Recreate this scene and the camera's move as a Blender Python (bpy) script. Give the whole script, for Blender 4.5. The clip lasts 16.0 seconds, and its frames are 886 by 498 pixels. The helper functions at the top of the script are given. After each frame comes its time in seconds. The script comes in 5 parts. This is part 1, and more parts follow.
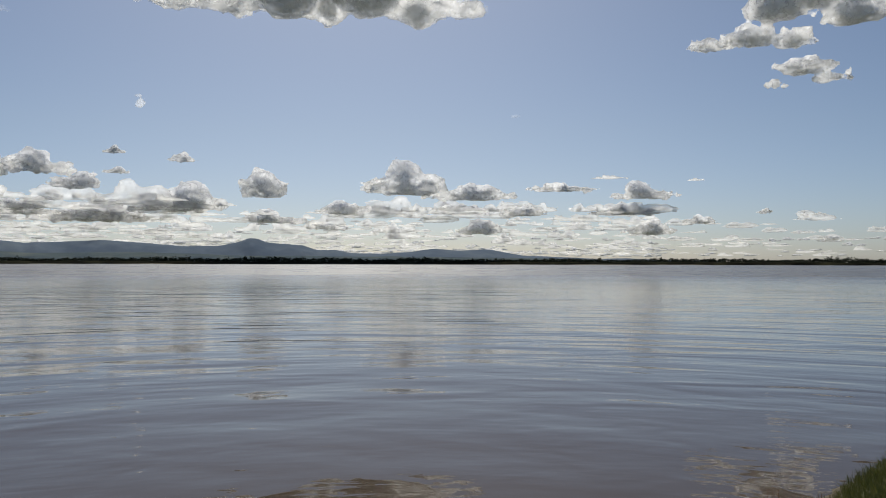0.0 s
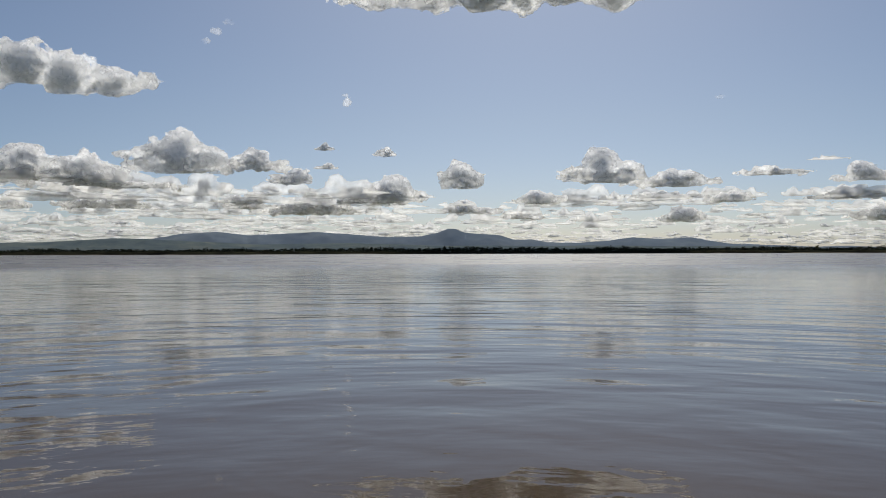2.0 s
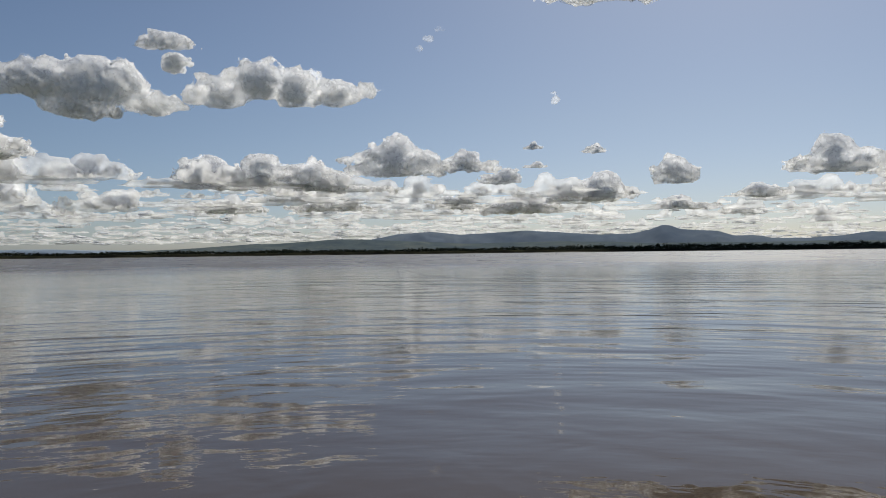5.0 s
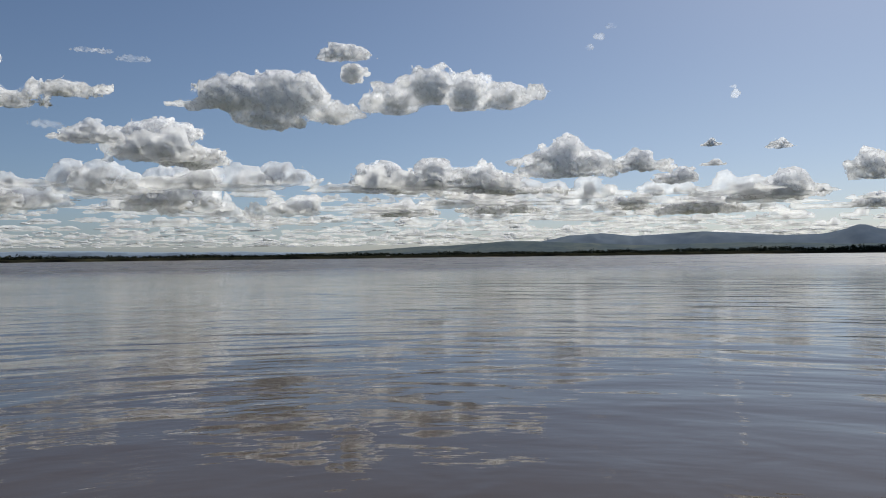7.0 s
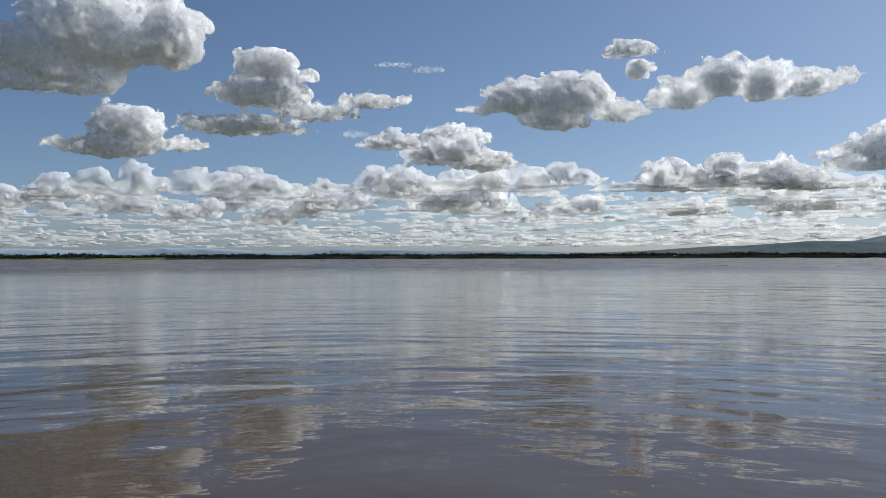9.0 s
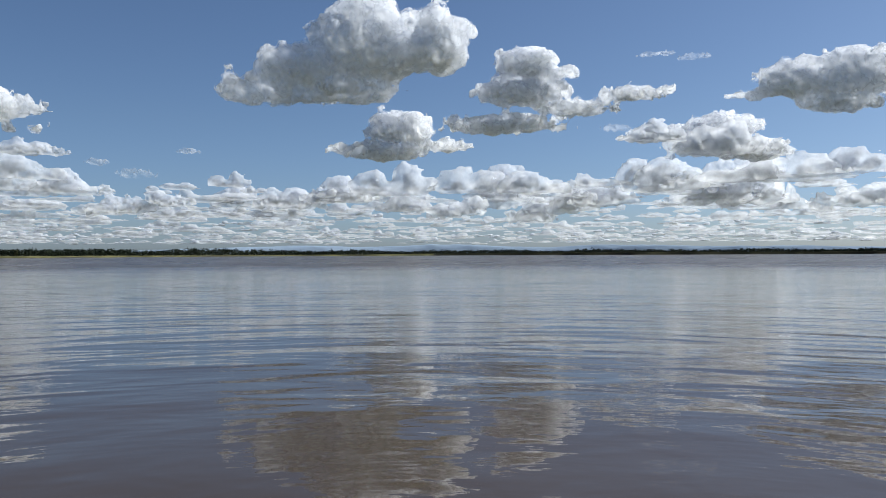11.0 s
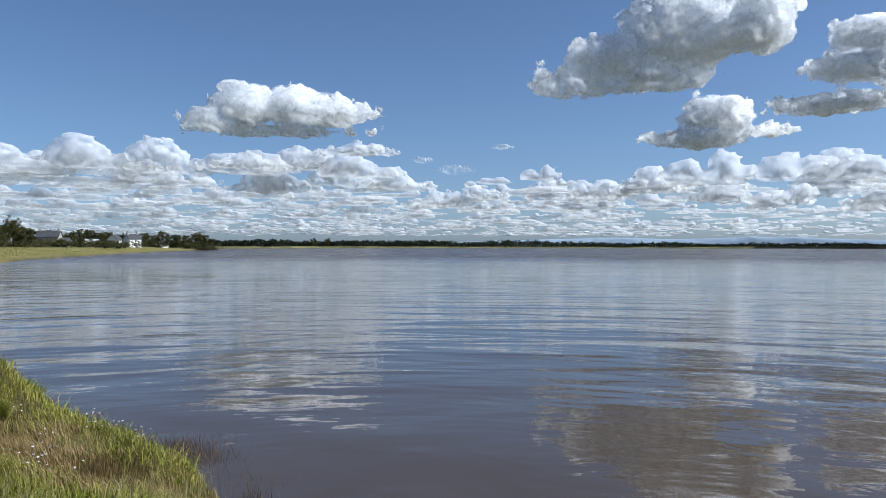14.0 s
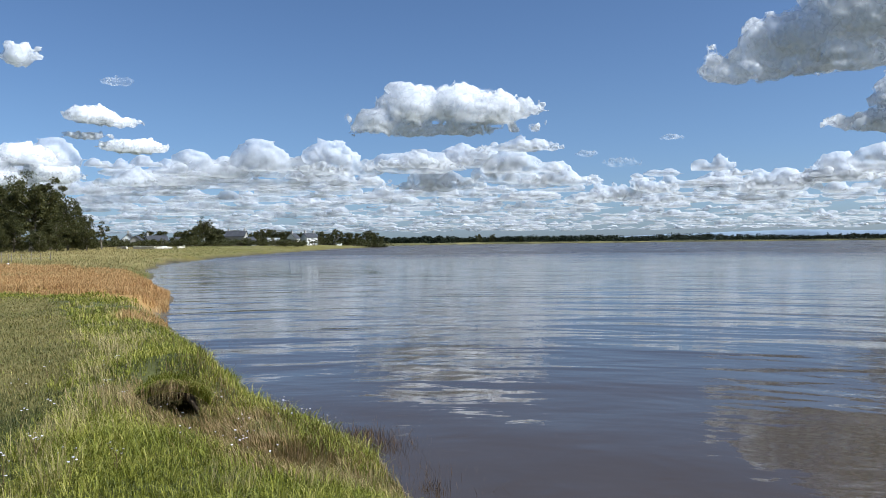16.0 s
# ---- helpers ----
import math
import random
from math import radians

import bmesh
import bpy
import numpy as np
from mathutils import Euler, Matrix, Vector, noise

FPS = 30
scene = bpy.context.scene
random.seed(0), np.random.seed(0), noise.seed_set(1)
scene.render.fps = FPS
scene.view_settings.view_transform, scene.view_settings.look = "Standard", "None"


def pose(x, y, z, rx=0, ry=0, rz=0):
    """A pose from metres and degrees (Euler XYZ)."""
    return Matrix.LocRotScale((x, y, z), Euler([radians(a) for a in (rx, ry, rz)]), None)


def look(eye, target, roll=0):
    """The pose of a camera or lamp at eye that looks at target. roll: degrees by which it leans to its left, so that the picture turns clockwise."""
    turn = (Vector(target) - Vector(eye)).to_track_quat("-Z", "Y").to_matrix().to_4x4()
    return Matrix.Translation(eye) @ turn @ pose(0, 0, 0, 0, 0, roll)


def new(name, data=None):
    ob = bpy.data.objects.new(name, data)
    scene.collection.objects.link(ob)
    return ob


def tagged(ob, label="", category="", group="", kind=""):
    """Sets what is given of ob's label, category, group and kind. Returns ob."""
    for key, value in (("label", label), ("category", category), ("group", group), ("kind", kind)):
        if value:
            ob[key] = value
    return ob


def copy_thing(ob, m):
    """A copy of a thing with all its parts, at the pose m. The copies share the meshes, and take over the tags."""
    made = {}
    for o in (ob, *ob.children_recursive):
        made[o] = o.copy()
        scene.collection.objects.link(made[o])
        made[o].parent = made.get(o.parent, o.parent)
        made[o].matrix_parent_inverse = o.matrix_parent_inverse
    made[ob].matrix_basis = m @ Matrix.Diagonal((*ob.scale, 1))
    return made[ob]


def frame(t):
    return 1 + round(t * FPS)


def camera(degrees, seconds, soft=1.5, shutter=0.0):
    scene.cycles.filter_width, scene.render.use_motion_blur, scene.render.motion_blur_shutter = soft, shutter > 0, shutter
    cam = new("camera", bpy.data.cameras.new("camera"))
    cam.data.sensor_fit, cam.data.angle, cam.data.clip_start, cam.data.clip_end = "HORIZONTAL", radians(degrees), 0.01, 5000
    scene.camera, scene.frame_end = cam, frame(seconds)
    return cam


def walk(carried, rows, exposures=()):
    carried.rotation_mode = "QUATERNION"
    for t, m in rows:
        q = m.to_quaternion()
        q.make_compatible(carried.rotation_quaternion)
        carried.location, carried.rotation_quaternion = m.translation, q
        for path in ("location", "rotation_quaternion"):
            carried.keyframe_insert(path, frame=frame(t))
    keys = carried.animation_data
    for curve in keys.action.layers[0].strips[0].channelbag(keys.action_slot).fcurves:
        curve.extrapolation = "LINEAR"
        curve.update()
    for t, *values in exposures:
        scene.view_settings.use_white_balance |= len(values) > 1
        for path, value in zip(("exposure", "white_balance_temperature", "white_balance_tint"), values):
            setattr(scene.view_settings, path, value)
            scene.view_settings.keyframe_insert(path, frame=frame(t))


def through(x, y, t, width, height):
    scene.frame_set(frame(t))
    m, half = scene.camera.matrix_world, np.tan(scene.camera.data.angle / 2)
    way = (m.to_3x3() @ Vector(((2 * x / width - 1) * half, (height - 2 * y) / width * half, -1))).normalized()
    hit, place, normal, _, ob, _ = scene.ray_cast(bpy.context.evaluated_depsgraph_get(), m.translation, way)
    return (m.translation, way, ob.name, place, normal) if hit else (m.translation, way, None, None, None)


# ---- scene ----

EXPOSURES = [(0, -0.16, 7150, 7), (1.5, -0.16, 7150, 7), (5.5, -0.17, 7080, 7), (7, -0.09, 6900, 7), (9, 0.08, 6640, 6), (12, 0.31, 6200, 6), (16, 0.51, 5980, 6)]

# ---- camera and walk ----
FOV = 57.78
cam = camera(FOV, 16.0, soft=1.0)
# an arm's length in front of someone who turns on the spot on the bank
PATH = [
    (0, pose(-0.000, 0.450, 2.3, 91.01, -0.11, 0.00)),
    (0.5, pose(-0.032, 0.449, 2.3, 90.77, 0.06, 4.12)),
    (1, pose(-0.062, 0.446, 2.3, 90.55, 0.12, 7.96)),
    (1.5, pose(-0.088, 0.441, 2.3, 90.37, 0.12, 11.27)),
    (2, pose(-0.108, 0.437, 2.3, 90.26, 0.17, 13.95)),
    (2.5, pose(-0.128, 0.431, 2.3, 90.21, 0.26, 16.55)),
    (3, pose(-0.146, 0.426, 2.3, 90.18, 0.33, 18.96)),
    (5.5, pose(-0.234, 0.384, 2.3, 90.29, 0.72, 31.34)),
    (6, pose(-0.251, 0.373, 2.3, 90.34, 0.71, 33.93)),
    (6.5, pose(-0.271, 0.359, 2.3, 90.40, 0.68, 37.04)),
    (7, pose(-0.295, 0.340, 2.3, 90.51, 0.68, 40.91)),
    (7.5, pose(-0.321, 0.315, 2.3, 90.60, 0.57, 45.50)),
    (8, pose(-0.348, 0.286, 2.3, 90.65, 0.47, 50.58)),
    (8.5, pose(-0.372, 0.253, 2.3, 90.65, 0.35, 55.79)),
    (9, pose(-0.393, 0.219, 2.3, 90.61, 0.16, 60.93)),
    (9.5, pose(-0.411, 0.183, 2.3, 90.58, 0.16, 65.96)),
    (12, pose(-0.450, 0.021, 2.3, 90.20, 0.10, 87.35)),
    (12.5, pose(-0.450, -0.010, 2.3, 90.12, -0.04, 91.21)),
    (13, pose(-0.448, -0.038, 2.3, 90.02, -0.18, 94.83)),
    (13.5, pose(-0.445, -0.063, 2.3, 89.91, -0.26, 98.11)),
    (14, pose(-0.441, -0.087, 2.3, 89.82, -0.13, 101.17)),
    (14.5, pose(-0.436, -0.110, 2.3, 89.76, 0.01, 104.08)),
    (15, pose(-0.430, -0.132, 2.3, 89.72, 0.27, 107.06)),
    (15.5, pose(-0.423, -0.154, 2.3, 89.66, 0.62, 110.00)),
    (16, pose(-0.415, -0.175, 2.3, 89.54, 0.53, 112.86)),
]
walk(cam, PATH, EXPOSURES)

# ---- sky, sun ----
SUN_AZ, SUN_EL = 7.0, 43.0          # degrees: to the left of the first view, and up
world = bpy.data.worlds.new("sky")
scene.world = world
world.use_nodes = True
wt = world.node_tree
sky = wt.nodes.new("ShaderNodeTexSky")
sky.sky_type = "NISHITA"
sky.sun_disc = False
sky.sun_elevation, sky.sun_rotation = radians(SUN_EL), radians(-SUN_AZ)
sky.altitude, sky.air_density, sky.dust_density, sky.ozone_density = 800, 0.85, 1.7, 2.3
wt.nodes["Background"].inputs[1].default_value = 0.071
tone = wt.nodes.new("ShaderNodeMix")
tone.data_type, tone.blend_type = "RGBA", "MULTIPLY"
tone.inputs[0].default_value = 1.0
where, upward, clean = (wt.nodes.new("ShaderNode" + k) for k in ("TexCoord", "SeparateXYZ", "ValToRGB"))
wt.links.new(where.outputs["Generated"], upward.inputs[0])
wt.links.new(upward.outputs[2], clean.inputs[0])
clean.color_ramp.elements[0].position, clean.color_ramp.elements[0].color = 0.0, (0.85, 0.95, 1.19, 1)      # clean sea air: bluer than the model's
clean.color_ramp.elements[1].position, clean.color_ramp.elements[1].color = 0.16, (0.91, 0.978, 1.095, 1)
wt.links.new(clean.outputs[0], tone.inputs[7])
wt.links.new(sky.outputs[0], tone.inputs[6])
wt.links.new(tone.outputs[2], wt.nodes["Background"].inputs[0])

sun = new("sun", bpy.data.lights.new("sun", "SUN"))
sun.data.energy, sun.data.angle, sun.data.color = 5.0, radians(0.53), (1.0, 0.99, 0.975)
sun_dir = Vector((-math.sin(radians(SUN_AZ)) * math.cos(radians(SUN_EL)),
                  math.cos(radians(SUN_AZ)) * math.cos(radians(SUN_EL)), math.sin(radians(SUN_EL))))
sun.matrix_world = look(sun_dir * 50, (0, 0, 0))


# ---- helpers of this scene ----
def quick_mesh(name, verts, faces):
    """A mesh from arrays: verts n x 3, faces m x 3 or m x 4."""
    verts, faces = np.asarray(verts, np.float32), np.asarray(faces, np.int32)
    me = bpy.data.meshes.new(name)
    me.vertices.add(len(verts))
    me.vertices.foreach_set("co", verts.ravel())
    k = faces.shape[1]
    me.loops.add(faces.size)
    me.loops.foreach_set("vertex_index", faces.ravel())
    me.polygons.add(len(faces))
    me.polygons.foreach_set("loop_start", np.arange(len(faces), dtype=np.int32) * k)
    me.update(calc_edges=True)
    me.validate()
    return me


def smooth(me):
    me.polygons.foreach_set("use_smooth", np.ones(len(me.polygons), bool))
    return me


def mesh_part(name, me, material, parent=None, label=""):
    ob = new(name, me)
    if material and not me.materials:
        me.materials.append(material)
    ob.parent = parent
    return tagged(ob, label)


def part(name, bm, material, parent, label=""):
    me = bpy.data.meshes.new(name)
    bm.to_mesh(me)
    bm.free()
    return mesh_part(name, me, material, parent, label)


def box(bm, x0, x1, y0, y1, z0, z1, bevel=0.0):
    made = bmesh.ops.create_cube(bm, size=1.0, matrix=Matrix.Translation(((x0 + x1) / 2, (y0 + y1) / 2, (z0 + z1) / 2))
                                 @ Matrix.Diagonal((x1 - x0, y1 - y0, z1 - z0, 1)))
    if bevel:
        edges = list({e for v in made["verts"] for e in v.link_edges})
        bmesh.ops.bevel(bm, geom=edges, offset=bevel, segments=1, affect="EDGES", profile=0.5)
    return bm


LATTICE = np.random.default_rng(5).uniform(-1, 1, (32, 32, 32)).astype(np.float32)


def lattice_noise(p):
    """Smooth noise from -1 to 1 at the points p (n x 3)."""
    i = np.floor(p).astype(np.int32)
    f = (p - i).astype(np.float32)
    f = f * f * (3 - 2 * f)
    i &= 31
    j = (i + 1) & 31
    fx, fy, fz = f[:, 0], f[:, 1], f[:, 2]
    a = LATTICE[i[:, 0], i[:, 1], i[:, 2]] * (1 - fx) + LATTICE[j[:, 0], i[:, 1], i[:, 2]] * fx
    b = LATTICE[i[:, 0], j[:, 1], i[:, 2]] * (1 - fx) + LATTICE[j[:, 0], j[:, 1], i[:, 2]] * fx
    c = LATTICE[i[:, 0], i[:, 1], j[:, 2]] * (1 - fx) + LATTICE[j[:, 0], i[:, 1], j[:, 2]] * fx
    d = LATTICE[i[:, 0], j[:, 1], j[:, 2]] * (1 - fx) + LATTICE[j[:, 0], j[:, 1], j[:, 2]] * fx
    return (a * (1 - fy) + b * fy) * (1 - fz) + (c * (1 - fy) + d * fy) * fz


def noise2(x, y, size, salt=0.0):
    x, y = np.asarray(x, float), np.asarray(y, float)
    p = np.stack([x.ravel() / size, y.ravel() / size, np.full(x.size, salt)], 1)
    return lattice_noise(p).reshape(x.shape)


def ease(v):
    v = np.clip(v, 0, 1)
    return v * v * (3 - 2 * v)


def ray_xy(az, r):
    """A place on the map: az degrees to the left of the first view, r metres off."""
    a = np.radians(az)
    return -np.sin(a) * r, np.cos(a) * r


# ---- materials ----
def material(name, colour, rough=0.8, spec=0.3):
    m = bpy.data.materials.new(name)
    m.use_nodes = True
    b = m.node_tree.nodes["Principled BSDF"]
    b.inputs["Base Color"].default_value = (*colour, 1)
    b.inputs["Roughness"].default_value = rough
    b.inputs["Specular IOR Level"].default_value = spec
    return m


def nodes_of(m):
    t = m.node_tree
    return t, t.nodes["Principled BSDF"], t.links.new


def noise_node(t, scale, detail=4, rough=0.55, coords="Object", stretch=(1, 1, 1), distortion=0.0):
    c, mp, n = t.nodes.new("ShaderNodeTexCoord"), t.nodes.new("ShaderNodeMapping"), t.nodes.new("ShaderNodeTexNoise")
    mp.inputs["Scale"].default_value = stretch
    t.links.new(c.outputs[coords], mp.inputs[0])
    t.links.new(mp.outputs[0], n.inputs["Vector"])
    n.inputs["Scale"].default_value, n.inputs["Detail"].default_value = scale, detail
    n.inputs["Roughness"].default_value, n.inputs["Distortion"].default_value = rough, distortion
    return n.outputs["Fac"]


def math_node(t, op, a, b=None, c=None):
    n = t.nodes.new("ShaderNodeMath")
    n.operation = op
    for i, v in enumerate((a, b, c)):
        if v is None:
            continue
        if isinstance(v, (int, float)):
            n.inputs[i].default_value = v
        else:
            t.links.new(v, n.inputs[i])
    return n.outputs[0]


def ramp(t, fac, stops):
    n = t.nodes.new("ShaderNodeValToRGB")
    e = n.color_ramp.elements
    while len(e) < len(stops):
        e.new(0.5)
    for k, (pos, col) in zip(e, stops):
        k.position, k.color = pos, (*col, 1)
    t.links.new(fac, n.inputs[0])
    return n.outputs[0]


def mix(t, fac, a, b, blend="MIX"):
    n = t.nodes.new("ShaderNodeMix")
    n.data_type, n.blend_type = "RGBA", blend
    for s, v in ((n.inputs[0], fac), (n.inputs[6], a), (n.inputs[7], b)):
        if isinstance(v, (int, float)):
            s.default_value = v
        elif isinstance(v, tuple):
            s.default_value = (*v, 1)
        else:
            t.links.new(v, s)
    return n.outputs[2]


def bump(t, height, strength, distance):
    n = t.nodes.new("ShaderNodeBump")
    n.inputs["Strength"].default_value, n.inputs["Distance"].default_value = strength, distance
    t.links.new(height, n.inputs["Height"])
    return n.outputs[0]


def noisy(name, stops, scale, rough=0.85, spec=0.2, relief=0.0, fine=6.0, coords="Object", stretch=(1, 1, 1)):
    """A material whose colour wanders between stops at two scales, with relief."""
    m = material(name, stops[0][1], rough, spec)
    t, b, link = nodes_of(m)
    coarse, small = noise_node(t, scale, 5, coords=coords, stretch=stretch), noise_node(t, scale * fine, 3, coords=coords)
    fac = math_node(t, "ADD", math_node(t, "MULTIPLY", coarse, 0.7), math_node(t, "MULTIPLY", small, 0.3))
    link(ramp(t, fac, stops), b.inputs["Base Color"])
    if relief:
        link(bump(t, small, 0.6, relief), b.inputs["Normal"])
    return m


def blade_material(name, stops, rough=0.55, through=0.27, tuft=0.9):
    """Grass or leaves: each blade has its own tone, and some light comes through."""
    m = material(name, stops[0][1], rough, 0.25)
    t, b, link = nodes_of(m)
    g = t.nodes.new("ShaderNodeNewGeometry")
    patch = noise_node(t, tuft, 4, 0.7)
    patch = math_node(t, "MULTIPLY_ADD", patch, 2.0, -0.5)
    fac = math_node(t, "ADD", math_node(t, "MULTIPLY", g.outputs["Random Per Island"], 0.5), math_node(t, "MULTIPLY", patch, 0.5))
    col = ramp(t, fac, stops)
    link(col, b.inputs["Base Color"])
    tr, mx = t.nodes.new("ShaderNodeBsdfTranslucent"), t.nodes.new("ShaderNodeMixShader")
    link(col, tr.inputs[0])
    mx.inputs[0].default_value = through
    link(b.outputs[0], mx.inputs[1])
    link(tr.outputs[0], mx.inputs[2])
    link(mx.outputs[0], t.nodes["Material Output"].inputs[0])
    return m


# muddy estuary water: a mirror with slow swell, small ripples and silt in it
water_mat = material("water", (0.08, 0.066, 0.056), 0.03, 0.5)
t, b, link = nodes_of(water_mat)
b.inputs["IOR"].default_value = 1.345
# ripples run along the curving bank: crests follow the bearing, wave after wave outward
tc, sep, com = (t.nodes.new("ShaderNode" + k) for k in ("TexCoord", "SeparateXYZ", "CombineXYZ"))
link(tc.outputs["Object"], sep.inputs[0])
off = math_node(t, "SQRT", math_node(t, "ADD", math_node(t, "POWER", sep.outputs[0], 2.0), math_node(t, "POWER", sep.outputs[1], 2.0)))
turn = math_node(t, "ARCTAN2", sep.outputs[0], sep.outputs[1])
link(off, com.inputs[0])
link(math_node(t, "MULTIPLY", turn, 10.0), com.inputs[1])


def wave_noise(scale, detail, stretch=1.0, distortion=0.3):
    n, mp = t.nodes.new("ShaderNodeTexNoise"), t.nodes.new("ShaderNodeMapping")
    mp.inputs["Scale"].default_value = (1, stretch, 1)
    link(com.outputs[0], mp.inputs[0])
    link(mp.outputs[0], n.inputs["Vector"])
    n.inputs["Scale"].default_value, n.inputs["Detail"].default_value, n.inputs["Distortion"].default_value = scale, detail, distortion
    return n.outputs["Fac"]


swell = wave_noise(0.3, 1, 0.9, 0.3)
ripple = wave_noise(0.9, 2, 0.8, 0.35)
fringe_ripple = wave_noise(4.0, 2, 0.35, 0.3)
cross = noise_node(t, 0.5, 2, 0.5, distortion=0.5)
fine_ripple = noise_node(t, 3.2, 2, 0.5)
cat = noise_node(t, 0.05, 3, 0.5)
rough_patch = math_node(t, "MULTIPLY_ADD", cat, 3.0, -1.1)
rough_patch = math_node(t, "MAXIMUM", math_node(t, "MINIMUM", rough_patch, 1.0), 0.5)
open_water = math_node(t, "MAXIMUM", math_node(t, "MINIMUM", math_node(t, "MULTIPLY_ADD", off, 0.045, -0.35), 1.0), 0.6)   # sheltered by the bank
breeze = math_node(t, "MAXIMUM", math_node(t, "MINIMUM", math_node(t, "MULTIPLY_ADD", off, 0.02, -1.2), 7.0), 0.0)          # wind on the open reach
height = math_node(t, "ADD", math_node(t, "MULTIPLY", swell, 0.065), math_node(t, "MULTIPLY", math_node(t, "MULTIPLY", ripple, 0.032), open_water))
height = math_node(t, "ADD", height, math_node(t, "MULTIPLY", cross, 0.007))
height = math_node(t, "ADD", height, math_node(t, "MULTIPLY", math_node(t, "MULTIPLY", fine_ripple, 0.0011), math_node(t, "ADD", rough_patch, breeze)))
height = math_node(t, "ADD", height, math_node(t, "MULTIPLY", math_node(t, "MULTIPLY", fringe_ripple, 0.006), rough_patch))
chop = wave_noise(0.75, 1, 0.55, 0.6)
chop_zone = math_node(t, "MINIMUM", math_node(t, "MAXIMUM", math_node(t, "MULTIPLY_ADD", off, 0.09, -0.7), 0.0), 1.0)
height = math_node(t, "ADD", height, math_node(t, "MULTIPLY", math_node(t, "MULTIPLY", math_node(t, "MULTIPLY", chop, 0.10), chop_zone), rough_patch))
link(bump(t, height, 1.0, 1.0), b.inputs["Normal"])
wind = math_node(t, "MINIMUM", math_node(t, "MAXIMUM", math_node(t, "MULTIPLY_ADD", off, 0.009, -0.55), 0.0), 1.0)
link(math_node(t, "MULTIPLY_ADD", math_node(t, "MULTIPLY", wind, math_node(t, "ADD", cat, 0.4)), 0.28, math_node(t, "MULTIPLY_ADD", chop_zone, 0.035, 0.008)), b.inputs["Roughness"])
silt = noise_node(t, 0.09, 4, 0.6)
link(ramp(t, silt, [(0.3, (0.050, 0.034, 0.020)), (0.7, (0.067, 0.046, 0.028))]), b.inputs["Base Color"])

def curls(t, size, strength, distance):
    """Relief of heaped vapour: puffs upon puffs, size metres across the largest."""
    c, v = t.nodes.new("ShaderNodeTexCoord"), t.nodes.new("ShaderNodeTexVoronoi")
    bend = t.nodes.new("ShaderNodeTexNoise")
    bend.inputs["Scale"].default_value, bend.inputs["Detail"].default_value = 1.3 / size, 3
    push = t.nodes.new("ShaderNodeVectorMath")
    push.operation = "MULTIPLY_ADD"
    t.links.new(c.outputs["Object"], bend.inputs["Vector"])
    t.links.new(bend.outputs["Color"], push.inputs[0])
    push.inputs[1].default_value = (size * 0.9,) * 3
    t.links.new(c.outputs["Object"], push.inputs[2])
    t.links.new(push.outputs[0], v.inputs["Vector"])
    v.feature, v.normalize = "SMOOTH_F1", True
    v.inputs["Scale"].default_value, v.inputs["Detail"].default_value, v.inputs["Roughness"].default_value = 1 / size, 2, 0.45
    v.inputs["Lacunarity"].default_value, v.inputs["Smoothness"].default_value = 2.3, 0.5
    return bump(t, math_node(t, "SUBTRACT", 1.0, v.outputs["Distance"]), strength, distance)


def thick_cloud(name, colour, haze=0.0):
    """The thick of a cloud; haze: the share made see-through to imitate hazy air."""
    m = material(name, colour, 1.0, 0.0)
    t, b, link = nodes_of(m)
    b.inputs["Subsurface Weight"].default_value = 0.7
    b.inputs["Subsurface Radius"].default_value = (1, 1, 1)
    b.inputs["Subsurface Scale"].default_value = 110.0
    link(curls(t, 130.0, 0.38, 50.0), b.inputs["Normal"])
    if haze:
        veil, m2 = t.nodes.new("ShaderNodeBsdfTransparent"), t.nodes.new("ShaderNodeMixShader")
        m2.inputs[0].default_value = haze
        link(b.outputs[0], m2.inputs[1])
        link(veil.outputs[0], m2.inputs[2])
        link(m2.outputs[0], t.nodes["Material Output"].inputs[0])
    return m


def vapour(name, low, high, glow, size=110.0, fine=0.014, edge=0.2):
    """Thin cloud: part see-through, white on both sides, with light coming through it."""
    v = material(name, (0.86, 0.86, 0.88), 1.0, 0.0)
    t, b, link = nodes_of(v)
    tr, veil, m1, m2 = (t.nodes.new("ShaderNode" + k) for k in ("BsdfTranslucent", "BsdfTransparent", "MixShader", "MixShader"))
    tr.inputs[0].default_value = (0.98, 0.98, 0.98, 1)
    m1.inputs[0].default_value = glow
    link(b.outputs[0], m1.inputs[1])
    link(tr.outputs[0], m1.inputs[2])
    thin = noise_node(t, fine, 4, 0.55)
    curl = curls(t, size, 0.32, 45.0)
    link(curl, b.inputs["Normal"])
    link(curl, tr.inputs["Normal"])
    link(ramp(t, thin, [(0.5 - edge, (low,) * 3), (0.5 + edge, (high,) * 3)]), m2.inputs[0])
    link(veil.outputs[0], m2.inputs[1])
    link(m1.outputs[0], m2.inputs[2])
    link(m2.outputs[0], t.nodes["Material Output"].inputs[0])
    return v


cloud_mat = thick_cloud("cloud", (0.94, 0.94, 0.96))
# cloud again, darker and bluer: shade and haze are put into the colour
hazed_cloud_mat = thick_cloud("hazed_cloud", (0.68, 0.71, 0.78), 0.38)
billow_mat = vapour("billow", 0.5, 0.88, 0.8, edge=0.2)
# billow again, more see-through to imitate haze
hazed_billow_mat = vapour("hazed_billow", 0.25, 0.6, 0.8)
wisp_mat = vapour("wisp", 0.0, 0.3, 0.75, edge=0.18)
vapour_mat = vapour("vapour", 0.0, 0.5, 0.8, 60.0, 0.03, 0.09)

